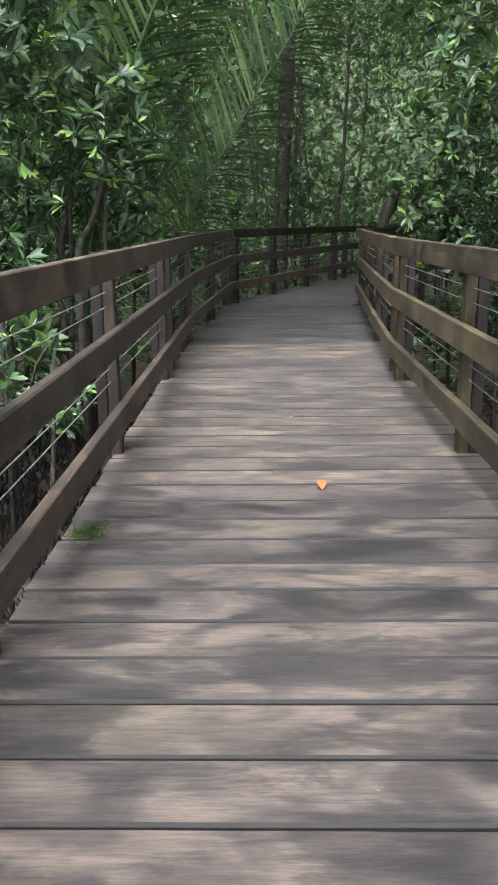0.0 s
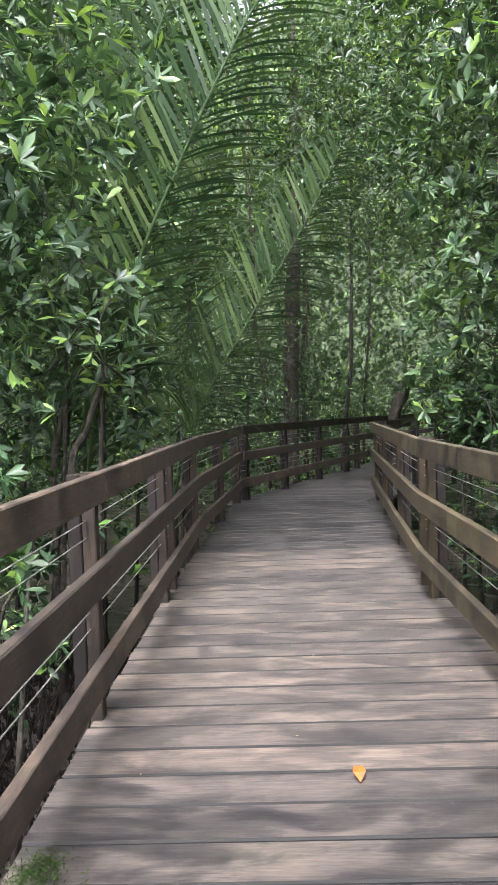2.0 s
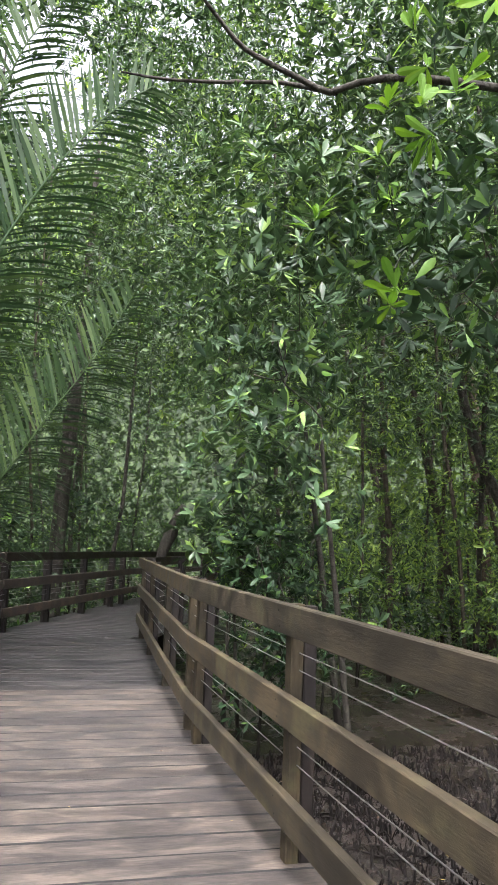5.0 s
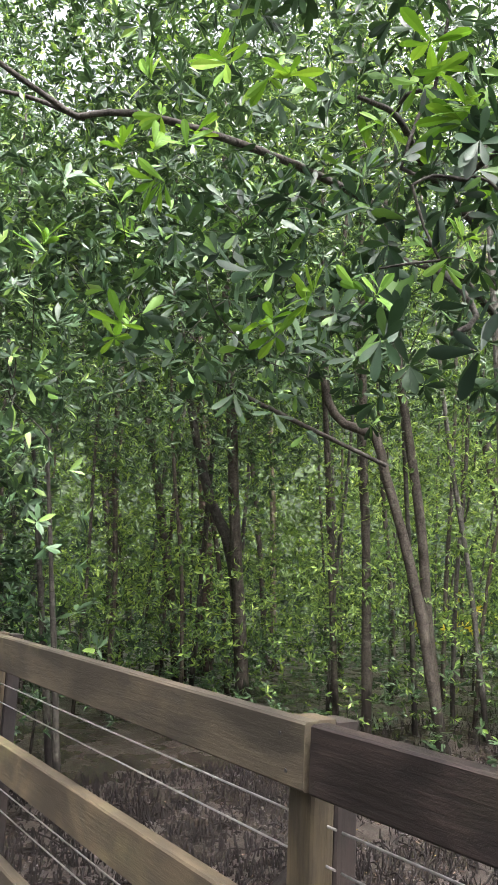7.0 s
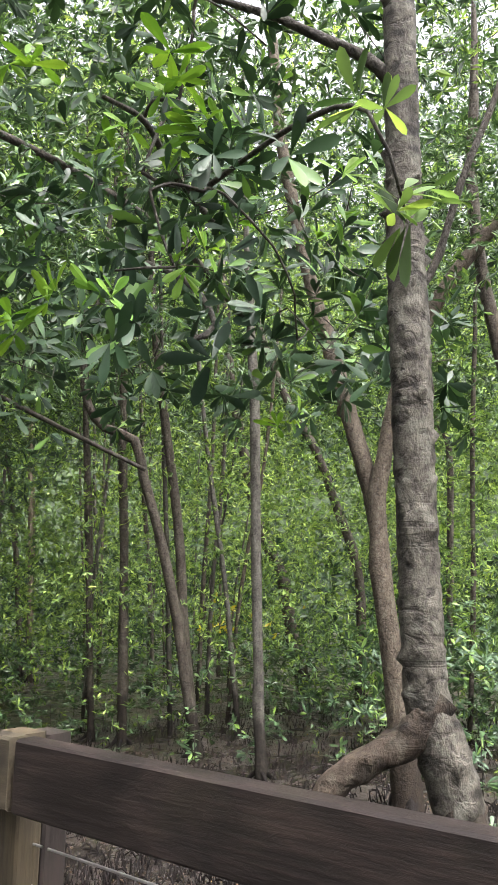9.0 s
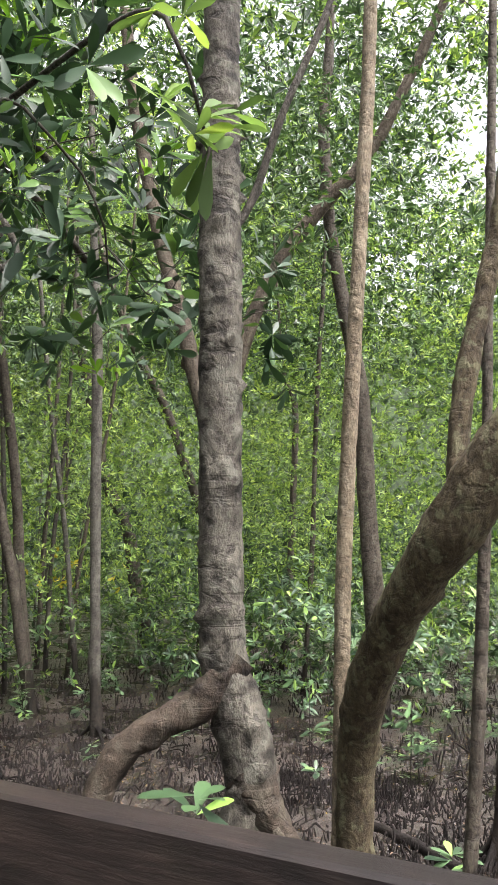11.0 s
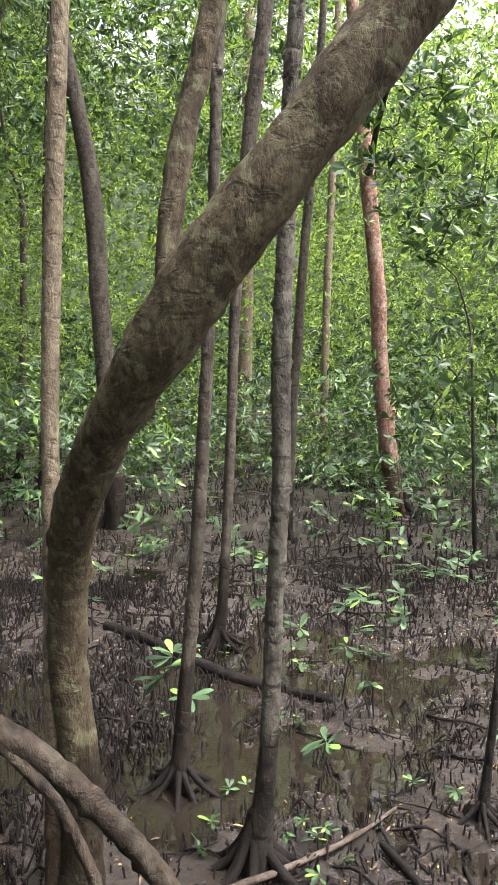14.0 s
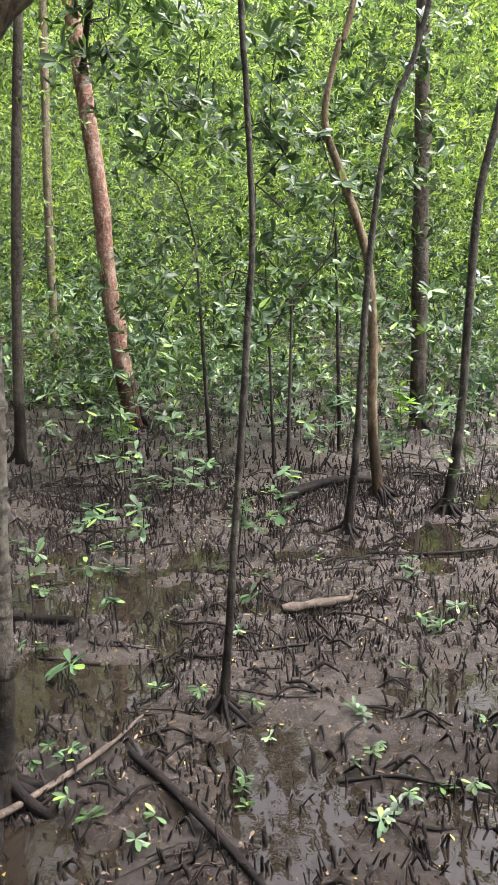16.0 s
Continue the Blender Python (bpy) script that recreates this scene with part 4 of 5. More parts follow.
woods("light mangrove canopy above slim trunks", 640, (8, 18), (34, 80), (4.2, 12.5), 0.145, 10, 0.42, M_LEAF, 43, mudflat, 0.28)
woods("thin mangrove canopy of small leaves over the mud", 330, (10, 18), (74, 130), (3.0, 8), 0.13, 10, 0.42, M_LEAF_FAR, 18, lambda p: mudflat(p) and open_top(p), 0.28)
woods("leafy crowns beyond the bend of the walk", 900, (9, 17), (-32, 42), (3.2, 12.5), 0.14, 11, 0.42, M_LEAF, 17, clear, 0.2)
woods("low mangrove shrubs at the back of the mud", 420, (13.5, 18), (20, 125), (-0.85, 0.8), 0.15, 8, 0.30, M_LEAF, 16, clear, 0.2)
woods("leafy undergrowth between thin trunks", 520, (12, 18), (20, 68), (0.3, 4.6), 0.12, 8, 0.34, M_LEAF_FAR, 26, clear, 0.2)
woods("patches of low glossy shrubs at the edge of the open mud", 260, (10.5, 15.5), (56, 118), (-0.8, 1.1), 0.17, 6, 0.28, M_LEAF_SHEEN, 27, clear, 0.32, LEAF_NEAR, taper=1.5)
# never in view; dense so that it keeps light off the walk's left side
woods("unseen woods added behind the walk to shade it", 1000, (5, 22), (160, 326), (-0.5, 11), 0.30, 9, 0.7, M_LEAF, 15)

# slim stems that stand close together in the woods
rs = np.random.RandomState(47)
for k in range(64):
    a, d = radians(rs.uniform(-10, 50)), rs.uniform(13.5, 25)
    x, y = 0.6 + d * math.sin(a), 0.7 + d * math.cos(a)
    if not clear((x, y, 1.0)) or on(LEFT, min(y, 25)) - 1 < x < on(RIGHT, min(y, 24)) + 1:
        continue
    r, (lx, ly) = rs.uniform(.025, .06), rs.randn(2) * .5
    trunk_tree(("brown", "dark", "tan", "grey")[k % 4], [(x, y, MUD, r), (x + lx * .2, y + ly * .2, 1.5, r * .9), (x + lx * .6 + rs.randn() * .1, y + ly * .6, 4.5, r * .8), (x + lx, y + ly, 10.0, r * .45)], False, False)


# far edge of the woods, beyond everything that can be told apart
ring = [(0.6 + 54 * math.sin(radians(a)), 0.7 + 54 * math.cos(radians(a)), (27 if a < 62 else max(17.5, 27 - (a - 62) * 1.2)) + 4 * noise.noise((a * .13, 0, 0)) + 2.5 * noise.noise((a * .9, 3, 0))) for a in np.arange(-60, 170, .5)]
far_v = [v for x, y, z in ring for v in ((x, y, MUD - .3), (x, y, z))]
tagged(solid("backdrop", far_v, [(2 * k, 2 * k + 2, 2 * k + 3, 2 * k + 1) for k in range(len(ring) - 1)], M_FARWOOD), "distant green edge of the mangrove woods", "backdrop", kind="structure")


# ---- bushes beside the walk ----
def bush(label, stems, centres, seed, mat, size=0.105, radius=0.26, per=7):
    ob = thing("bush", label, "bush", at=(*stems[0][0][:2], MUD))
    rs = np.random.RandomState(seed)
    for path in stems:
        tris("stem", *tube_data(path, 7, 0.12, 0.06, rs.randint(999), 5), BARK["dark"], ob, True)
    tops = [s[-1][:3] for s in stems]
    groups = [[] for _ in tops]
    for q in centres:
        groups[min(range(len(tops)), key=lambda k: (Vector(tops[k]) - Vector(q)).length)].append(q)
    for k, (top, some) in enumerate(zip(tops, groups)):
        if some:
            tris("branch", *twigs(top, some, 0.013, seed + k), BARK["dark"], ob, True)
    tris("leaves", *sprays(centres, radius, per, size, 9, LEAF_NEAR, seed), mat, ob, True)
    for ch in ob.children:
        ch.matrix_parent_inverse = Matrix.Translation(-ob.location)
    return ob


def cloud(n, lo, hi, seed, keep=lambda p: True):
    rs = np.random.RandomState(seed)
    out = []
    while len(out) < n:
        p = rs.uniform(lo, hi)
        if keep(p):
            out.append(tuple(p))
    return out


def shoot(x, y, top, lean=(0, 0), r=0.03):
    return [(x, y, MUD - .1, r), (x + lean[0] * .4, y + lean[1] * .4, MUD + (top - MUD) * .4, r * .8), (x + lean[0], y + lean[1], top, r * .45)]


left_side = lambda p: p[0] < -0.95 - 0.1 * (p[2] < 1.3) + 0.10 * max(0, p[2] - 2.2) and noise.noise((p[0] * .9, p[1] * .9, p[2] * .9)) > -0.15
bush("tall glossy-leaved mangrove bush beside the railing", [shoot(-1.3, 6.9, 1.8, (.15, .1)), shoot(-1.7, 7.4, 2.0, (.2, -.1)), shoot(-1.9, 6.3, 2.4, (-.2, .3)), shoot(-1.5, 8.1, 2.6, (.1, .2), .04)],
     cloud(210, (-3.0, 5.6, 1.2), (-0.75, 9.2, 4.6), 21, left_side), 21, M_LEAF_SHEEN, 0.155, 0.24, 6)
bush("low mangrove shrub with glossy leaves under the railing", [shoot(-1.2, 4.6, .6, (.1, .2), .02), shoot(-1.6, 5.2, .9, (0, .2), .02)],
     cloud(9, (-2.2, 4.6, -0.3), (-1.2, 6.4, 0.9), 22, left_side), 22, M_LEAF, 0.14, 0.2, 5)
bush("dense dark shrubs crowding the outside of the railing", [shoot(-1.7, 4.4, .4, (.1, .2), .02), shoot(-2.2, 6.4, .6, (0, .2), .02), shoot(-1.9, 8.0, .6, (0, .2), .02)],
     cloud(105, (-3.8, 4.6, -0.2), (-1.5, 9.4, 1.5), 29, left_side), 29, M_LEAF_SHADED, 0.13, 0.24, 6)
bush("leafy mangrove shrub with bright shoots", [shoot(-2.2, 8.8, 2.0, (.3, .3), .04), shoot(-1.6, 10.4, 1.5, (.2, -.2), .03), shoot(-2.8, 9.6, 3.0, (.3, .3), .04)],
     cloud(210, (-4.2, 8.4, 0.3), (-0.9, 12.5, 6.5), 23, left_side), 23, M_LEAF_SHEEN, 0.12, 0.34, 8)
right_side = lambda p: (p[0] - .07 < (p[1] - .74) * 0.335 or p[2] > 4.4) and p[0] > 1.75 + 0.07 * (p[1] - 6) + 0.3 * (p[2] < 1.3) and noise.noise((p[0] * .8, p[1] * .8, p[2] * .8 + 5)) > -0.12
bush("overhanging mangrove bush with glossy leaves and bright shoots", [shoot(3.2, 8.3, 2.4, (-.5, -.2), .04), shoot(3.6, 9.6, 3.0, (-.6, 0), .05), shoot(2.6, 10.5, 2.0, (-.2, .1), .03)],
     cloud(230, (1.9, 7.0, 1.5), (4.6, 12.2, 6.0), 24, right_side), 24, M_LEAF_SHEEN, 0.16, 0.30, 6)
bush("dark low shrub behind the railing", [shoot(2.6, 8.4, .6, (0, .1), .02), shoot(2.2, 9.6, .7, (0, .1), .02)],
     cloud(80, (1.9, 7.6, -0.4), (3.9, 11.5, 1.5), 25, right_side), 25, M_LEAF_SHADED, 0.12, 0.25, 6)

bush("broad-leaved shrub at the far edge of the mud", [shoot(9.6, -1.0, 1.2, (.2, -.1), .025), shoot(10.4, -.2, 1.6, (.1, .1), .03), shoot(10.8, -1.9, 1.8, (-.1, .1), .03)],
     cloud(110, (8.8, -2.8, 0.5), (12.0, 0.6, 3.8), 34, lambda p: noise.noise((p[0] * .8, p[1] * .8, p[2] * .8 + 9)) > -0.1), 34, M_LEAF, 0.15, 0.26, 6)

bush("leafy boughs with large leaves hanging from the rusty tree", [[(12.93, 1.22, 3.9, .05), (12.1, 1.05, 4.5, .04), (11.0, .8, 4.75, .03), (10.3, .55, 4.3, .015)]],
     [(x + .25 * i, y + .2 * (i % 2), z + .12 * i) for i in range(3) for x, y, z in ((9.94, 0.77, 4.26), (9.99, 0.29, 4.09), (10.08, 0.77, 3.79), (10.06, 0.05, 3.82), (10.17, 0.95, 3.35), (10.21, -0.11, 3.03), (9.9, 0.3, 4.39), (9.94, 1.01, 4.3), (10.15, 0.6, 3.5))],
     35, M_LEAF, 0.17, 0.15, 4)
bush("broad-leaved sapling in front of the far shrubs", [shoot(9.9, -.9, 1.5, (-.1, .1), .02), shoot(9.8, -.5, 2.2, (-.05, -.2), .02)],
     [(x + .2 * i, y - .12 * i, z + .1 * i) for i in range(3) for x, y, z in ((9.67, -0.76, 2.81), (9.48, -0.92, 3.58), (9.72, -0.97, 1.96), (9.79, -0.6, 1.31), (9.74, -0.94, 1.31), (9.75, -0.25, 2.66), (9.66, -1.0, 2.52))],
     36, M_LEAF, 0.17, 0.17, 4)
bush("broad-leaved shrub crowding the railing", [shoot(2.3, 10.2, .9, (.1, .1), .02), shoot(2.7, 10.0, .8, (.1, .1), .02), shoot(3.4, 9.9, .7, (.1, 0), .02)],
     [(x + .15 * i, y + .1 * i, z - .22 * i) for i in range(3) for x, y, z in ((2.0, 10.35, 1.45), (2.45, 10.23, 1.52), (3.1, 10.05, 1.48), (2.35, 10.25, 1.2), (3.65, 9.85, .95), (2.05, 10.35, 1.7), (2.3, 10.25, 1.85))],
     37, M_LEAF_SHEEN, 0.2, 0.2, 4)

# boughs that hang close over the railing
near_bough = thing("bough", "overhanging mangrove boughs with large glossy leaves", "branch", at=(2.25, 2.75, 3.3))
bough_keep = lambda p: p[2] > 2.25 + 0.25 * abs(p[1] - 3.0) * 0.6 and math.hypot(p[0], p[1] - .7) > 2.2 and noise.noise((p[0] * 1.1, p[1] * 1.1, p[2] * 1.1 + 3)) > -0.2
pts = cloud(110, (1.55, 2.2, 2.2), (3.6, 5.4, 4.1), 31, bough_keep)
# the bough's shaded, silhouetted look comes from its dark leaf colour
tris("leaves", *sprays(pts, 0.19, 6, 0.125, 7, LEAF_FINE, 31, lift=0.35), M_LEAF_SHADED, near_bough, True)
tagged(tris("twig", *twigs((2.4, 3.1, 3.5), pts, 0.012, 32), BARK["dark"], near_bough, True), kind="stuff")
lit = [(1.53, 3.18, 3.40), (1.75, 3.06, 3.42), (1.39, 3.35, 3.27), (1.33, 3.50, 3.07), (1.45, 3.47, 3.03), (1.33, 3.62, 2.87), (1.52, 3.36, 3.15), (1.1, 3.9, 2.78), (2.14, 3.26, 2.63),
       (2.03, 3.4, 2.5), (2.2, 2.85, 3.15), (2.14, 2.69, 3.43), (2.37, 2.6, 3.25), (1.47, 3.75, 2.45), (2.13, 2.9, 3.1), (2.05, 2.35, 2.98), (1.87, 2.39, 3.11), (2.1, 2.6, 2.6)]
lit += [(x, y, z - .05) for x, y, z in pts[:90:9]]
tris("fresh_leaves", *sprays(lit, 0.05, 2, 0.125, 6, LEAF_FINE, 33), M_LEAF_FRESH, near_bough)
tris("hanging_leaves", *sprays([(1.77, 1.57, 2.59), (1.90, 1.60, 2.40), (1.94, 1.54, 2.37)], 0.035, 2, 0.13, 7, LEAF_FINE, 38), M_LEAF_FAR, near_bough, True)
limbs = [[(2.3, 2.62, 2.95, .012), (2.05, 2.0, 2.85, .009), (1.80, 1.60, 2.60, .006), (1.92, 1.57, 2.38, .004)], [(4.2, 4.2, 3.9, .028), (3.2, 3.7, 3.75, .022), (2.5, 3.2, 3.55, .016), (2.0, 2.9, 3.3, .009)], [(2.9, 3.6, 3.1, .016), (2.6, 3.0, 2.75, .016), (2.45, 2.7, 2.45, .012), (2.2, 2.6, 2.3, .008)]]
for path in limbs:
    tris("limb", *tube_data(path, 7, 0.12, 0.06, 5, 3), BARK["dark"], near_bough, True)
for ch in near_bough.children:
    ch.matrix_parent_inverse = Matrix.Translation(-near_bough.location)


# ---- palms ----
SHADED = -1  # the side of a frond that gets the darker, shaded blade colour


def frond(ob, path, half, n, droop, mat, seed, stem, face=(0.3, 1.0, 0.15), blade=0.022):
    """A feather leaf: a bowed midrib with two rows of long narrow leaflets."""
    rs = np.random.RandomState(seed)
    q = spline([(*p, stem) for p in path], 0.05)
    q[:, 3] = np.linspace(stem, stem * .25, len(q))
    rib = tris("frond", *tube_data(q, 6, 1, 0.02, seed, straight=True), M_PALM_LIT, ob, True)
    vs, fs = {-1: [], 1: []}, {-1: [], 1: []}
    for k in range(n):
        u = 0.24 + 0.76 * k / (n - 1)
        i = min(len(q) - 2, int(u * (len(q) - 1)))
        p, tang = q[i, :3], q[i + 1, :3] - q[i, :3]
        tang = tang / (np.linalg.norm(tang) + 1e-9)
        side = np.cross(tang, face)
        side /= np.linalg.norm(side) + 1e-9
        long = half * (0.35 + 0.65 * math.sin(math.pi * min(1, u * .9 + .12)) ** .7) * rs.uniform(.9, 1.08)
        for s in (-1, 1):
            d = side * s * 0.75 + tang * 0.66 + np.array([0, -0.12, 0.05])
            d = d / np.linalg.norm(d) + rs.randn(3) * 0.04
            low = d[2] < 0.55
            w = np.cross(d, (np.array([0.1, 0.75, 0.75]) if low else np.array([0.25, 1.0, 0.4])) + rs.randn(3) * .2)
            w = w / np.linalg.norm(w) * blade * (0.85 if low else 1.0)
            c = len(vs[s])
            for m in range(6):
                f = m / 5
                at = p + d * long * f + np.array([0, 0, -(droop * 1.25 if low else droop * .4) * long * f * f])
                ww = w * (0.5 + 1.1 * f if f < .45 else 1.1 * (1 - f) * 1.6 + .02)
                vs[s] += [at - ww, at + ww - [0, 0, .006]]
                if m:
                    b = c + 2 * m
                    fs[s] += [(b - 2, b - 1, b + 1), (b - 2, b + 1, b)]
    for s in (-1, 1):
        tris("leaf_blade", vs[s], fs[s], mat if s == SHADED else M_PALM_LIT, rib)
    return rib


def palm(label, x, y, fronds, seed):
    ob = thing("palm", label, "palm", at=(x, y, MUD))
    for k, (path, half, n, droop, mat, stem) in enumerate(fronds):
        frond(ob, path, half, n, droop, mat, seed + k, stem)
    tris("trunk", *tube_data([(x, y, MUD - .1, .12), (x, y, MUD + .7, .10), (x + .03, y, MUD + 1.3, .07)], 10, .1, .1, seed), BARK["dark"], ob, True)
    for ch in ob.children:
        ch.matrix_parent_inverse = Matrix.Translation(-ob.location)


palm("swamp palm with long arching feathery fronds", -1.75, 8.6, [
    ([(-1.75, 8.6, 0.2), (-1.40, 8.0, 1.7), (-.98, 7.9, 2.75), (-.60, 7.9, 3.55), (-.22, 7.9, 4.3), (.14, 7.9, 4.92), (.53, 7.9, 5.4), (.86, 7.9, 5.68)], 1.25, 66, .28, M_PALM_SHADED, .026),
    ([(-1.75, 8.6, 0.2), (-1.6, 8.5, 2.0), (-1.31, 8.5, 3.35), (-.89, 8.5, 4.77), (-.60, 8.5, 5.5), (-.36, 8.5, 6.23), (.05, 8.6, 7.0)], 1.15, 64, .3, M_PALM_SHADED, .024),
    ([(-1.75, 8.6, 0.2), (-2.2, 7.7, 2.9), (-2.0, 6.9, 4.3), (-1.5, 6.6, 4.75), (-1.0, 6.5, 4.5)], .8, 44, .5, M_PALM_SHADED, .018),
    ([(-1.75, 8.6, 0.2), (-2.2, 8.4, 2.6), (-2.6, 8.3, 4.6), (-3.1, 8.4, 6.2)], 1.0, 44, .3, M_PALM_SHADED, .02)], 50)
palm("palm with drooping feathery fronds beside the walk", -1.3, 11.6, [
    ([(-1.3, 11.6, 0.0), (-.95, 11.2, 1.1), (-.50, 10.9, 1.92), (-.24, 10.9, 2.32), (.12, 10.9, 2.92), (.42, 10.9, 3.36), (.78, 10.9, 3.98), (1.09, 10.9, 4.6)], 1.15, 62, .35, M_PALM_SHADED, .018),
    ([(-1.3, 11.6, 0.0), (-1.2, 11.3, 1.6), (-1.0, 11.0, 3.2), (-.5, 10.9, 4.7)], 1.1, 52, .3, M_PALM_SHADED, .018),
    ([(-1.3, 11.6, 0.0), (-1.75, 10.6, .8), (-1.68, 9.6, 1.42), (-1.25, 9.5, 1.66), (-.89, 9.5, 1.73), (-.62, 9.5, 1.52)], .8, 40, .5, M_PALM_LIT, .014)], 60)


# ---- canopy added over the walk, mostly out of view, to shade it ----
def canopy(p):
    # sparser above the middle of the deck, to let more light down
    return noise.noise((p[0] * 1.5, p[1] * 1.5, 7)) + 0.5 * noise.noise((p[0] * 3.4, p[1] * 3.4, 2)) > (0.22 if 3.2 < p[1] < 9.5 and p[0] < 2.2 else -0.12)


rs = np.random.RandomState(71)
over = [p for p in zip(rs.uniform(-1.7, 3.2, 1300), rs.uniform(-6, 8.5, 1300), rs.uniform(6.5, 7.2, 1300)) if canopy(p)]
over += [p for p in zip(rs.uniform(1.8, 6.0, 380), rs.uniform(2.5, 8.5, 380), rs.uniform(5.2, 6.4, 380)) if canopy(p)]
tagged(tris("canopy", *sprays(over, 0.13, 4, 0.13, 6, LEAF_FAR, 71), M_LEAF), "leaf canopy added over the boardwalk, mostly out of view, to shade it", "foliage", kind="stuff")


# ---- on the mud: breathing roots, seedlings, fallen wood ----
def pencil_roots(n, lo, hi, seed, tall, thick):
    rs = np.random.RandomState(seed)
    ang = np.linspace(0, 2 * np.pi, 4, endpoint=False)
    tri = [(j, (j + 1) % 4, 4 + (j + 1) % 4) for j in range(4)] + [(j, 4 + (j + 1) % 4, 4 + j) for j in range(4)] + [(4 + j, 4 + (j + 1) % 4, 8) for j in range(4)]
    vs, fs, c = [], [], 0
    while c < n * 9:
        x, y = rs.uniform(lo[0], hi[0]), rs.uniform(lo[1], hi[1])
        if noise.noise((x * 0.9, y * 0.9, 2.7)) + 0.25 * noise.noise((x * 3, y * 3, 1)) < rs.uniform(-.7, .1) or (-.6 < x < 1.2 and rs.rand() < .8):
            continue
        z = mud_height(x, y)
        h, r = tall * (.25 + 1.2 * rs.rand() ** 2), thick * rs.uniform(.5, 1.7)
        dx, dy = rs.randn(2) * h * .28
        for k, (u, rr) in enumerate(((-0.2, 1.35), (.86, rs.uniform(.7, 1.25)))):
            for a in ang:
                vs.append((x + dx * u + math.cos(a) * r * rr, y + dy * u + math.sin(a) * r * rr, z + h * u))
        vs.append((x + dx, y + dy, z + h))
        fs += [(a + c, b + c, d + c) for a, b, d in tri]
        c += 9
    return vs, fs


tagged(tris("breathing_roots", *pencil_roots(19000, (1.9, -3.6), (9.5, 5.0), 81, 0.068, 0.0044), M_ROOT, None, True), "countless dark pencil-like breathing roots standing in mud", "roots", kind="stuff")
tagged(tris("breathing_roots", *pencil_roots(9000, (8, -7), (17, 12), 82, 0.12, 0.0065), M_ROOT, None, True), "dark breathing roots farther off in the mud", "roots", kind="stuff")
tagged(tris("breathing_roots", *pencil_roots(16000, (1.3, 2.0), (8.5, 10), 83, 0.09, 0.0065), M_ROOT, None, True), "dark breathing roots beside the boardwalk", "roots", kind="stuff")
# roots added so that the lit mud left of the rail looks shaded
tagged(tris("breathing_roots", *pencil_roots(5000, (-3.2, 1.0), (-0.75, 9.0), 85, 0.15, 0.008), M_ROOT, None, True), "dark breathing roots added behind the railing in place of shade", "roots", kind="stuff")
rs = np.random.RandomState(84)
lump = []
for k in range(1500):
    x, y = rs.uniform(2.0, 10), rs.uniform(-4, 9)
    h, a = rs.uniform(.02, .075), rs.uniform(0, 6.3)
    z, l = mud_height(x, y), rs.uniform(.03, .10) + .2 * rs.rand() ** 4
    ca, sa = math.cos(a), math.sin(a)
    lump.append(tube_data([(x - ca * l, y - sa * l, z - .03, .006), (x - ca * l * .3, y - sa * l * .3, z + h * .6, .008), (x, y, z + h, .010), (x + ca * l * .4, y + sa * l * .4, z + h * .4, .007), (x + ca * l, y + sa * l, z - .03, .005)], 5, .05, .25, k))
tagged(tris("knee_roots", *joined(lump), M_ROOT, None, True), "knobbly dark knee roots looping out of the mud", "roots", kind="stuff")


def seedling(x, y, tall, whorls, size, mat, seed, label="young mangrove seedling with glossy green leaves", bend=0.1):
    z = mud_height(x, y)
    rs = np.random.RandomState(seed)
    ob = thing("seedling", label, "seedling", "seedlings on the mud", at=(x, y, z))
    dx, dy = rs.randn(2) * tall * bend
    s = tris("stem", *tube_data([(0, 0, -.05, .006), (dx * .5, dy * .5, tall * .5, .005), (dx, dy, tall, .003)], 6, .08, .04, seed), BARK["dark"], ob, True)
    pts = [(dx * u + rs.randn() * .05 * (whorls > 1), dy * u + rs.randn() * .05 * (whorls > 1), tall * u) for u in np.linspace(1, .55, whorls)]
    tris("leaves", *rosettes(np.array(pts), np.array([(0, 0, 1.0)] * whorls) + rs.randn(whorls, 3) * .2, np.full(whorls, size * 1.15), 8, LEAF_FINE, rs, (-.1, .45), 1.1), mat, ob, True)
    return ob


for k, (x, y, t, w, s) in enumerate([(4.88, 0.05, .08, 1, .07), (5.43, 1.09, .14, 1, .15), (3.82, -0.34, .06, 2, .07), (4.00, 0.57, .05, 2, .06), (5.66, -1.21, .12, 2, .10), (3.52, 0.30, .05, 1, .06), (4.35, -0.46, .07, 1, .06),
                                     (6.24, 1.04, .75, 3, .12), (6.00, 0.80, .45, 2, .11), (6.58, 1.43, .5, 3, .11), (7.51, 0.55, .85, 4, .12), (8.32, 0.39, .7, 4, .12), (5.94, -0.11, .4, 2, .09), (7.24, -0.15, .6, 3, .10),
                                     (10.21, 0.80, .55, 3, .16), (7.07, 1.75, .9, 4, .12), (9.62, -2.37, 1.0, 5, .15), (9.03, -2.70, .9, 5, .15), (7.53, -2.75, .8, 3, .14), (9.99, -1.45, .5, 4, .13), (2.30, 2.17, 1.35, 2, .13), (2.16, 1.97, 1.05, 2, .12),
                                     (4.57, -1.16, .05, 1, .06), (3.66, -0.89, .07, 2, .06), (4.13, 0.18, .06, 1, .05), (5.11, 0.56, .07, 1, .06), (4.60, 0.99, .06, 1, .07), (4.06, -0.78, .08, 2, .07), (6.48, -1.39, .1, 2, .07), (3.34, -0.20, .06, 1, .06)]):
    seedling(x, y, t, w, s, M_LEAF_FRESH if k in (14, 16) else M_LEAF_SHEEN if k % 3 else M_LEAF, 300 + k + (50 if k == 8 else 0))
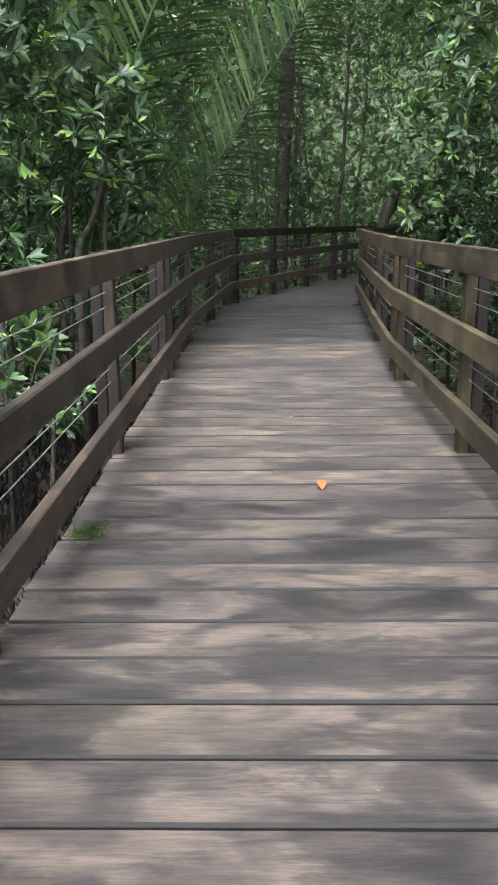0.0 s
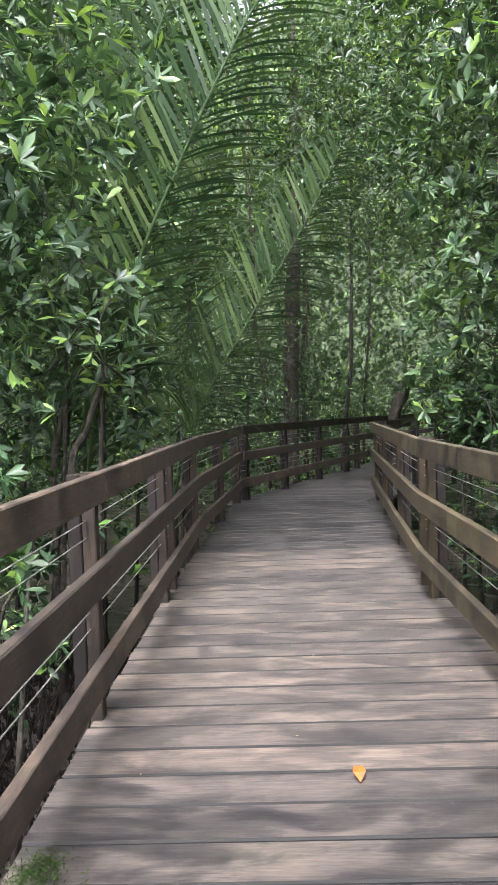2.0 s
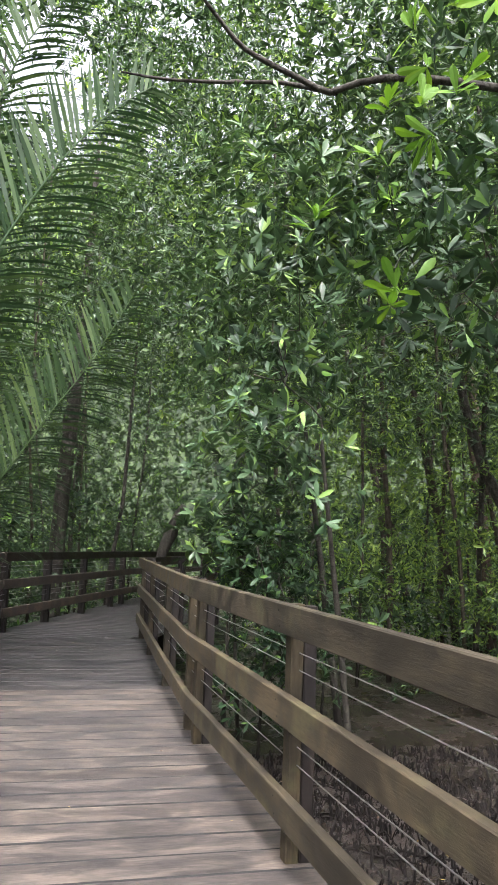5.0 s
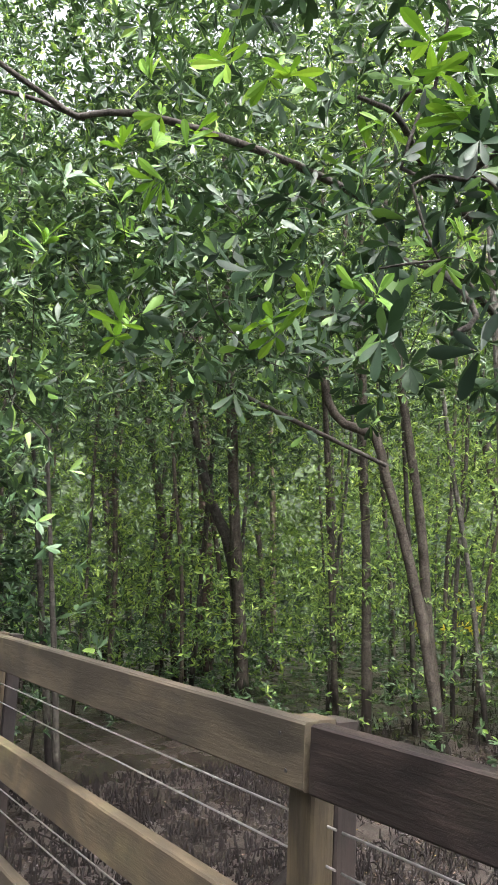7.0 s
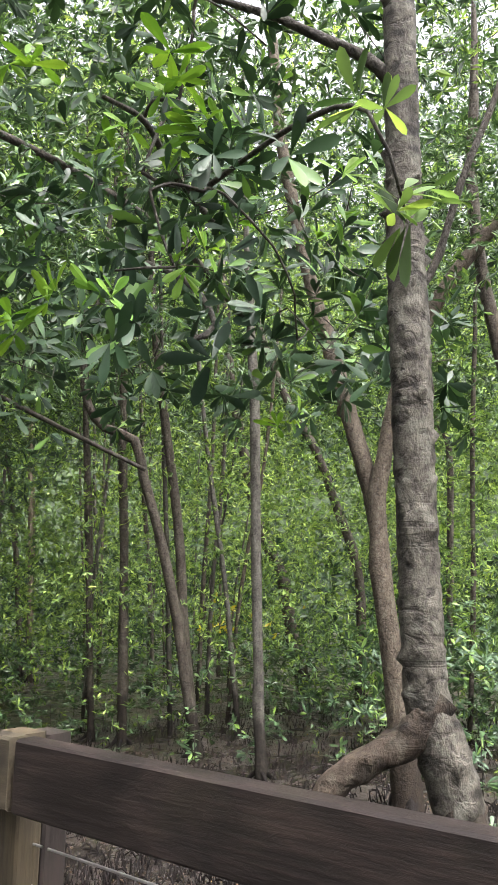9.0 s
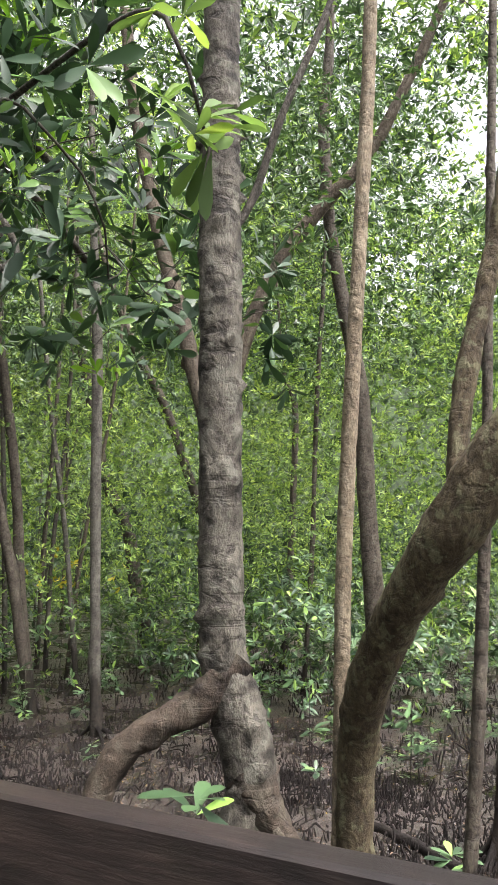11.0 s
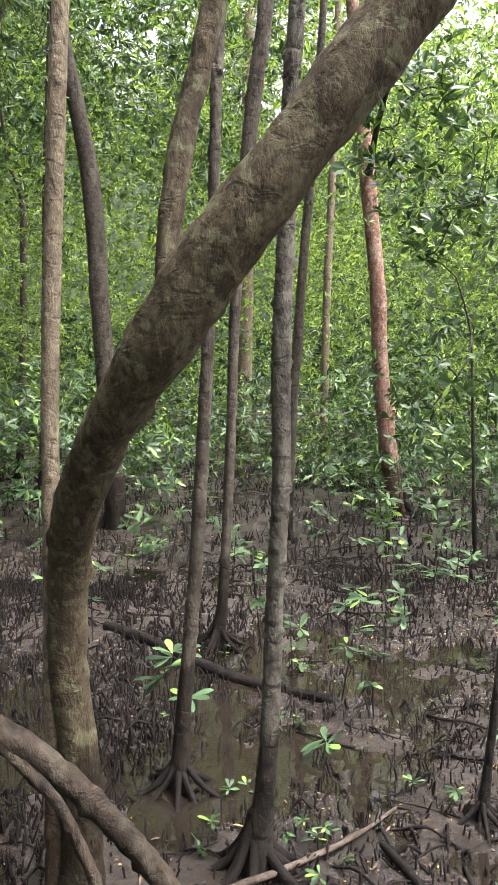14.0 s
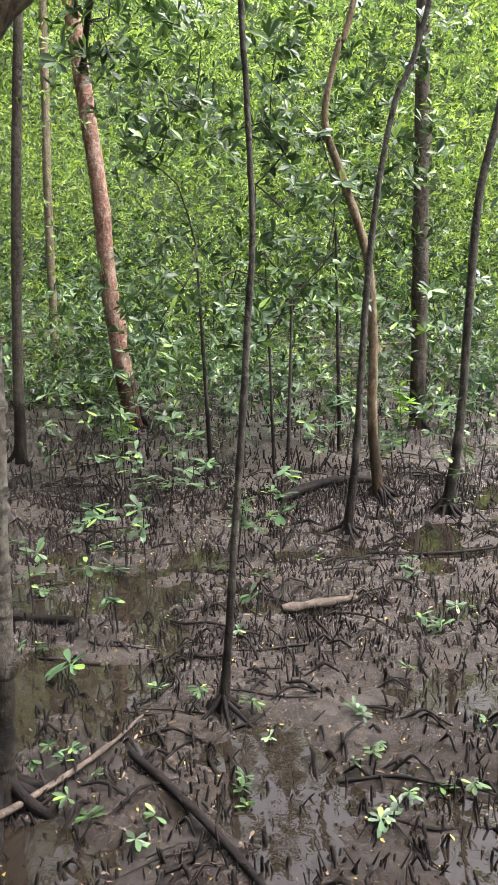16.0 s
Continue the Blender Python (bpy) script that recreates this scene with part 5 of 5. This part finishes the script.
seedling(2.20, 1.69, 1.84, 4, .12, M_LEAF, 340, "mangrove sapling with a whorl of broad green leaves", 0.0)
for k, (x, y, t, w, s) in enumerate([(7.01, .61, .75, 3, .13), (7.83, .2, .95, 4, .12), (9.09, .32, .8, 3, .13), (7.01, .77, .35, 2, .13), (8.15, .05, .6, 2, .12), (10.27, -.97, 1.0, 2, .17), (9.0, -1.5, .95, 3, .16), (7.83, 1.13, .35, 2, .12), (10.28, .96, .8, 3, .14), (5.35, 1.95, .75, 3, .14), (8.9, 2.4, .6, 3, .13)]):
    seedling(x, y, t, w, s, M_LEAF_SHEEN, 360 + k, "slender mangrove sapling with pale green leaf whorls")
rs = np.random.RandomState(90)
for k in range(110):
    x, y = rs.uniform(7.0, 14), rs.uniform(-5, 12)
    seedling(x, y, rs.uniform(.3, 1.1), rs.randint(2, 5), rs.uniform(.1, .15), M_LEAF if rs.rand() < .5 else M_LEAF_SHEEN, 400 + k, "leggy mangrove sapling in the mud")


rs = np.random.RandomState(91)
for k in range(34):
    seedling(rs.uniform(3.3, 7.2), rs.uniform(-1.9, 2.2), rs.uniform(.03, .10), rs.randint(1, 3), rs.uniform(.04, .07), M_LEAF if k % 3 else M_LEAF_SHEEN, 520 + k, "tiny fresh green seedling in wet mud")


def fallen(label, path, mat, seed, sides=8):
    ob = tris("fallen_branch", *tube_data([(x, y, mud_height(x, y) + h, r) for x, y, h, r in path], sides, .08, .08, seed, 4), mat, None, True)
    return tagged(ob, label, "branch")


fallen("bleached fallen branch lying across the mud", [(3.47, 1.76, .04, .022), (3.95, 1.41, .06, .02), (4.29, 1.14, .05, .016), (4.62, 0.84, .04, .012), (4.96, 0.64, .03, .008)], M_DRIFT, 1)
fallen("dark fallen log in wet mud", [(7.32, 3.20, .02, .05), (6.94, 2.63, .03, .05), (6.47, 1.82, .02, .045), (6.19, 1.10, .02, .03)], M_ROOT, 2)
fallen("dark fallen branch in the mud", [(4.61, 0.70, .03, .02), (4.21, 0.49, .03, .02), (3.72, 0.22, .03, .018), (3.33, 0.06, .02, .014)], M_ROOT, 3)
fallen("short grey log on the mud", [(6.12, -0.33, .03, .03), (6.17, -0.60, .04, .03), (6.24, -0.90, .03, .025)], M_DRIFT, 4)
fallen("long dark stick on the mud", [(7.14, -1.25, .03, .015), (7.05, -1.86, .04, .014), (7.02, -2.47, .03, .012)], M_ROOT, 5)
fallen("fallen trunk lying behind the railing", [(3.0, 5.0, .12, .05), (3.6, 5.6, .15, .05), (4.4, 6.3, .10, .045)], M_ROOT, 6)
fallen("dark log half sunk in mud", [(8.66, -0.75, .03, .05), (9.09, -1.33, .05, .05), (9.31, -2.03, .03, .04)], M_ROOT, 7)

# thin surface roots creeping over the mud
rs = np.random.RandomState(86)
creep = []
for k in range(560):
    x, y, a = rs.uniform(2.2, 10.5), rs.uniform(-4, 9), rs.uniform(0, 6.3)
    r, way = rs.uniform(.004, .012), []
    for m in range(rs.randint(4, 8)):
        way.append((x, y, mud_height(x, y) + r * .5 + rs.uniform(-.012, .02), r * (1 - .1 * m)))
        a += rs.uniform(-.6, .6)
        x, y = x + math.cos(a) * .14, y + math.sin(a) * .14
    creep.append(tube_data(way, 5, .06, .12, k))
tagged(tris("surface_roots", *joined(creep), M_ROOT, None, True), "thin dark roots creeping over the wet mud", "roots", kind="stuff")

# fallen leaves on the mud
rs = np.random.RandomState(95)
lp = np.array([(x, y, mud_height(x, y) + .012) for x, y in zip(rs.uniform(2, 14, 4200), rs.uniform(-5, 9, 4200))])
tagged(tris("leaf_litter", *rosettes(lp, rs.randn(4200, 3) * .3 + [0, 0, 1], rs.uniform(.025, .075, 4200), 1, LEAF_NEAR, rs, (-.05, .1)), M_LITTER), "scattered brown and yellow dead leaves on mud", "leaves", kind="stuff")
fp = np.array([(x, y, mud_height(x, y) + .008) for x, y in zip(rs.uniform(2.4, 11, 15000), rs.uniform(-4.5, 6.5, 15000))])
tagged(tris("leaf_scraps", *rosettes(fp, rs.randn(15000, 3) * .5 + [0, 0, 1], rs.uniform(.010, .034, 15000), 1, LEAF_FAR, rs, (-.05, .3), 1.5), M_LITTER), "small brown scraps of leaf and shell strewn on mud", "litter", kind="stuff")
yl = np.array([(12.9 + a * .5, 11.8 + b * .6, 1.0 + c * .28) for a, b, c in rs.randn(26, 3)])
tagged(tris("yellow_leaves", *rosettes(yl, rs.randn(26, 3) + [0, 0, .5], np.full(26, .16), 3, LEAF_NEAR, rs, narrow=1.4), M_LEAF_YELLOW), "yellowing leaves on a thin shrub", "leaves", kind="stuff")

# ---- on the deck ----
rs = np.random.RandomState(96)
t, f = LEAF_NEAR
leaf_o = tris("fallen_leaf", [(.426 + .18 * v * .95, 3.83 - .125 * u, .012 + .12 * w + .02 * math.sin(u * 3)) for u, v, w in t], f, M_ORANGE)
tagged(leaf_o, "single bright orange fallen leaf on the planks", "leaf")
bits = np.array([(x, y, .006) for x, y in zip(rs.uniform(-.55, 1.15, 46), rs.uniform(1.3, 13, 46))])
tagged(tris("leaf_bits", *rosettes(bits, np.tile([0, 0, 1.0], (46, 1)), rs.uniform(.012, .04, 46), 1, LEAF_FAR, rs, (.0, .06)), M_LITTER), "small scraps of dry leaf on the planks", "litter", kind="stuff")

M_MOSS = leafage("moss", (0.018, 0.032, 0.010), (0.030, 0.052, 0.014), (0.045, 0.075, 0.018), 0.3, 0.9, 0.05, 0.1)
mp = np.array([(-.60 + rs.randn() * .045, 3.18 + rs.randn() * .06, .004) for _ in range(420)])
tagged(tris("moss", *rosettes(mp, rs.randn(420, 3) * .3 + [0, 0, 1], rs.uniform(.008, .018, 420), 3, LEAF_FAR, rs), M_MOSS), "patch of green moss on the edge of the planks", "moss", kind="stuff")
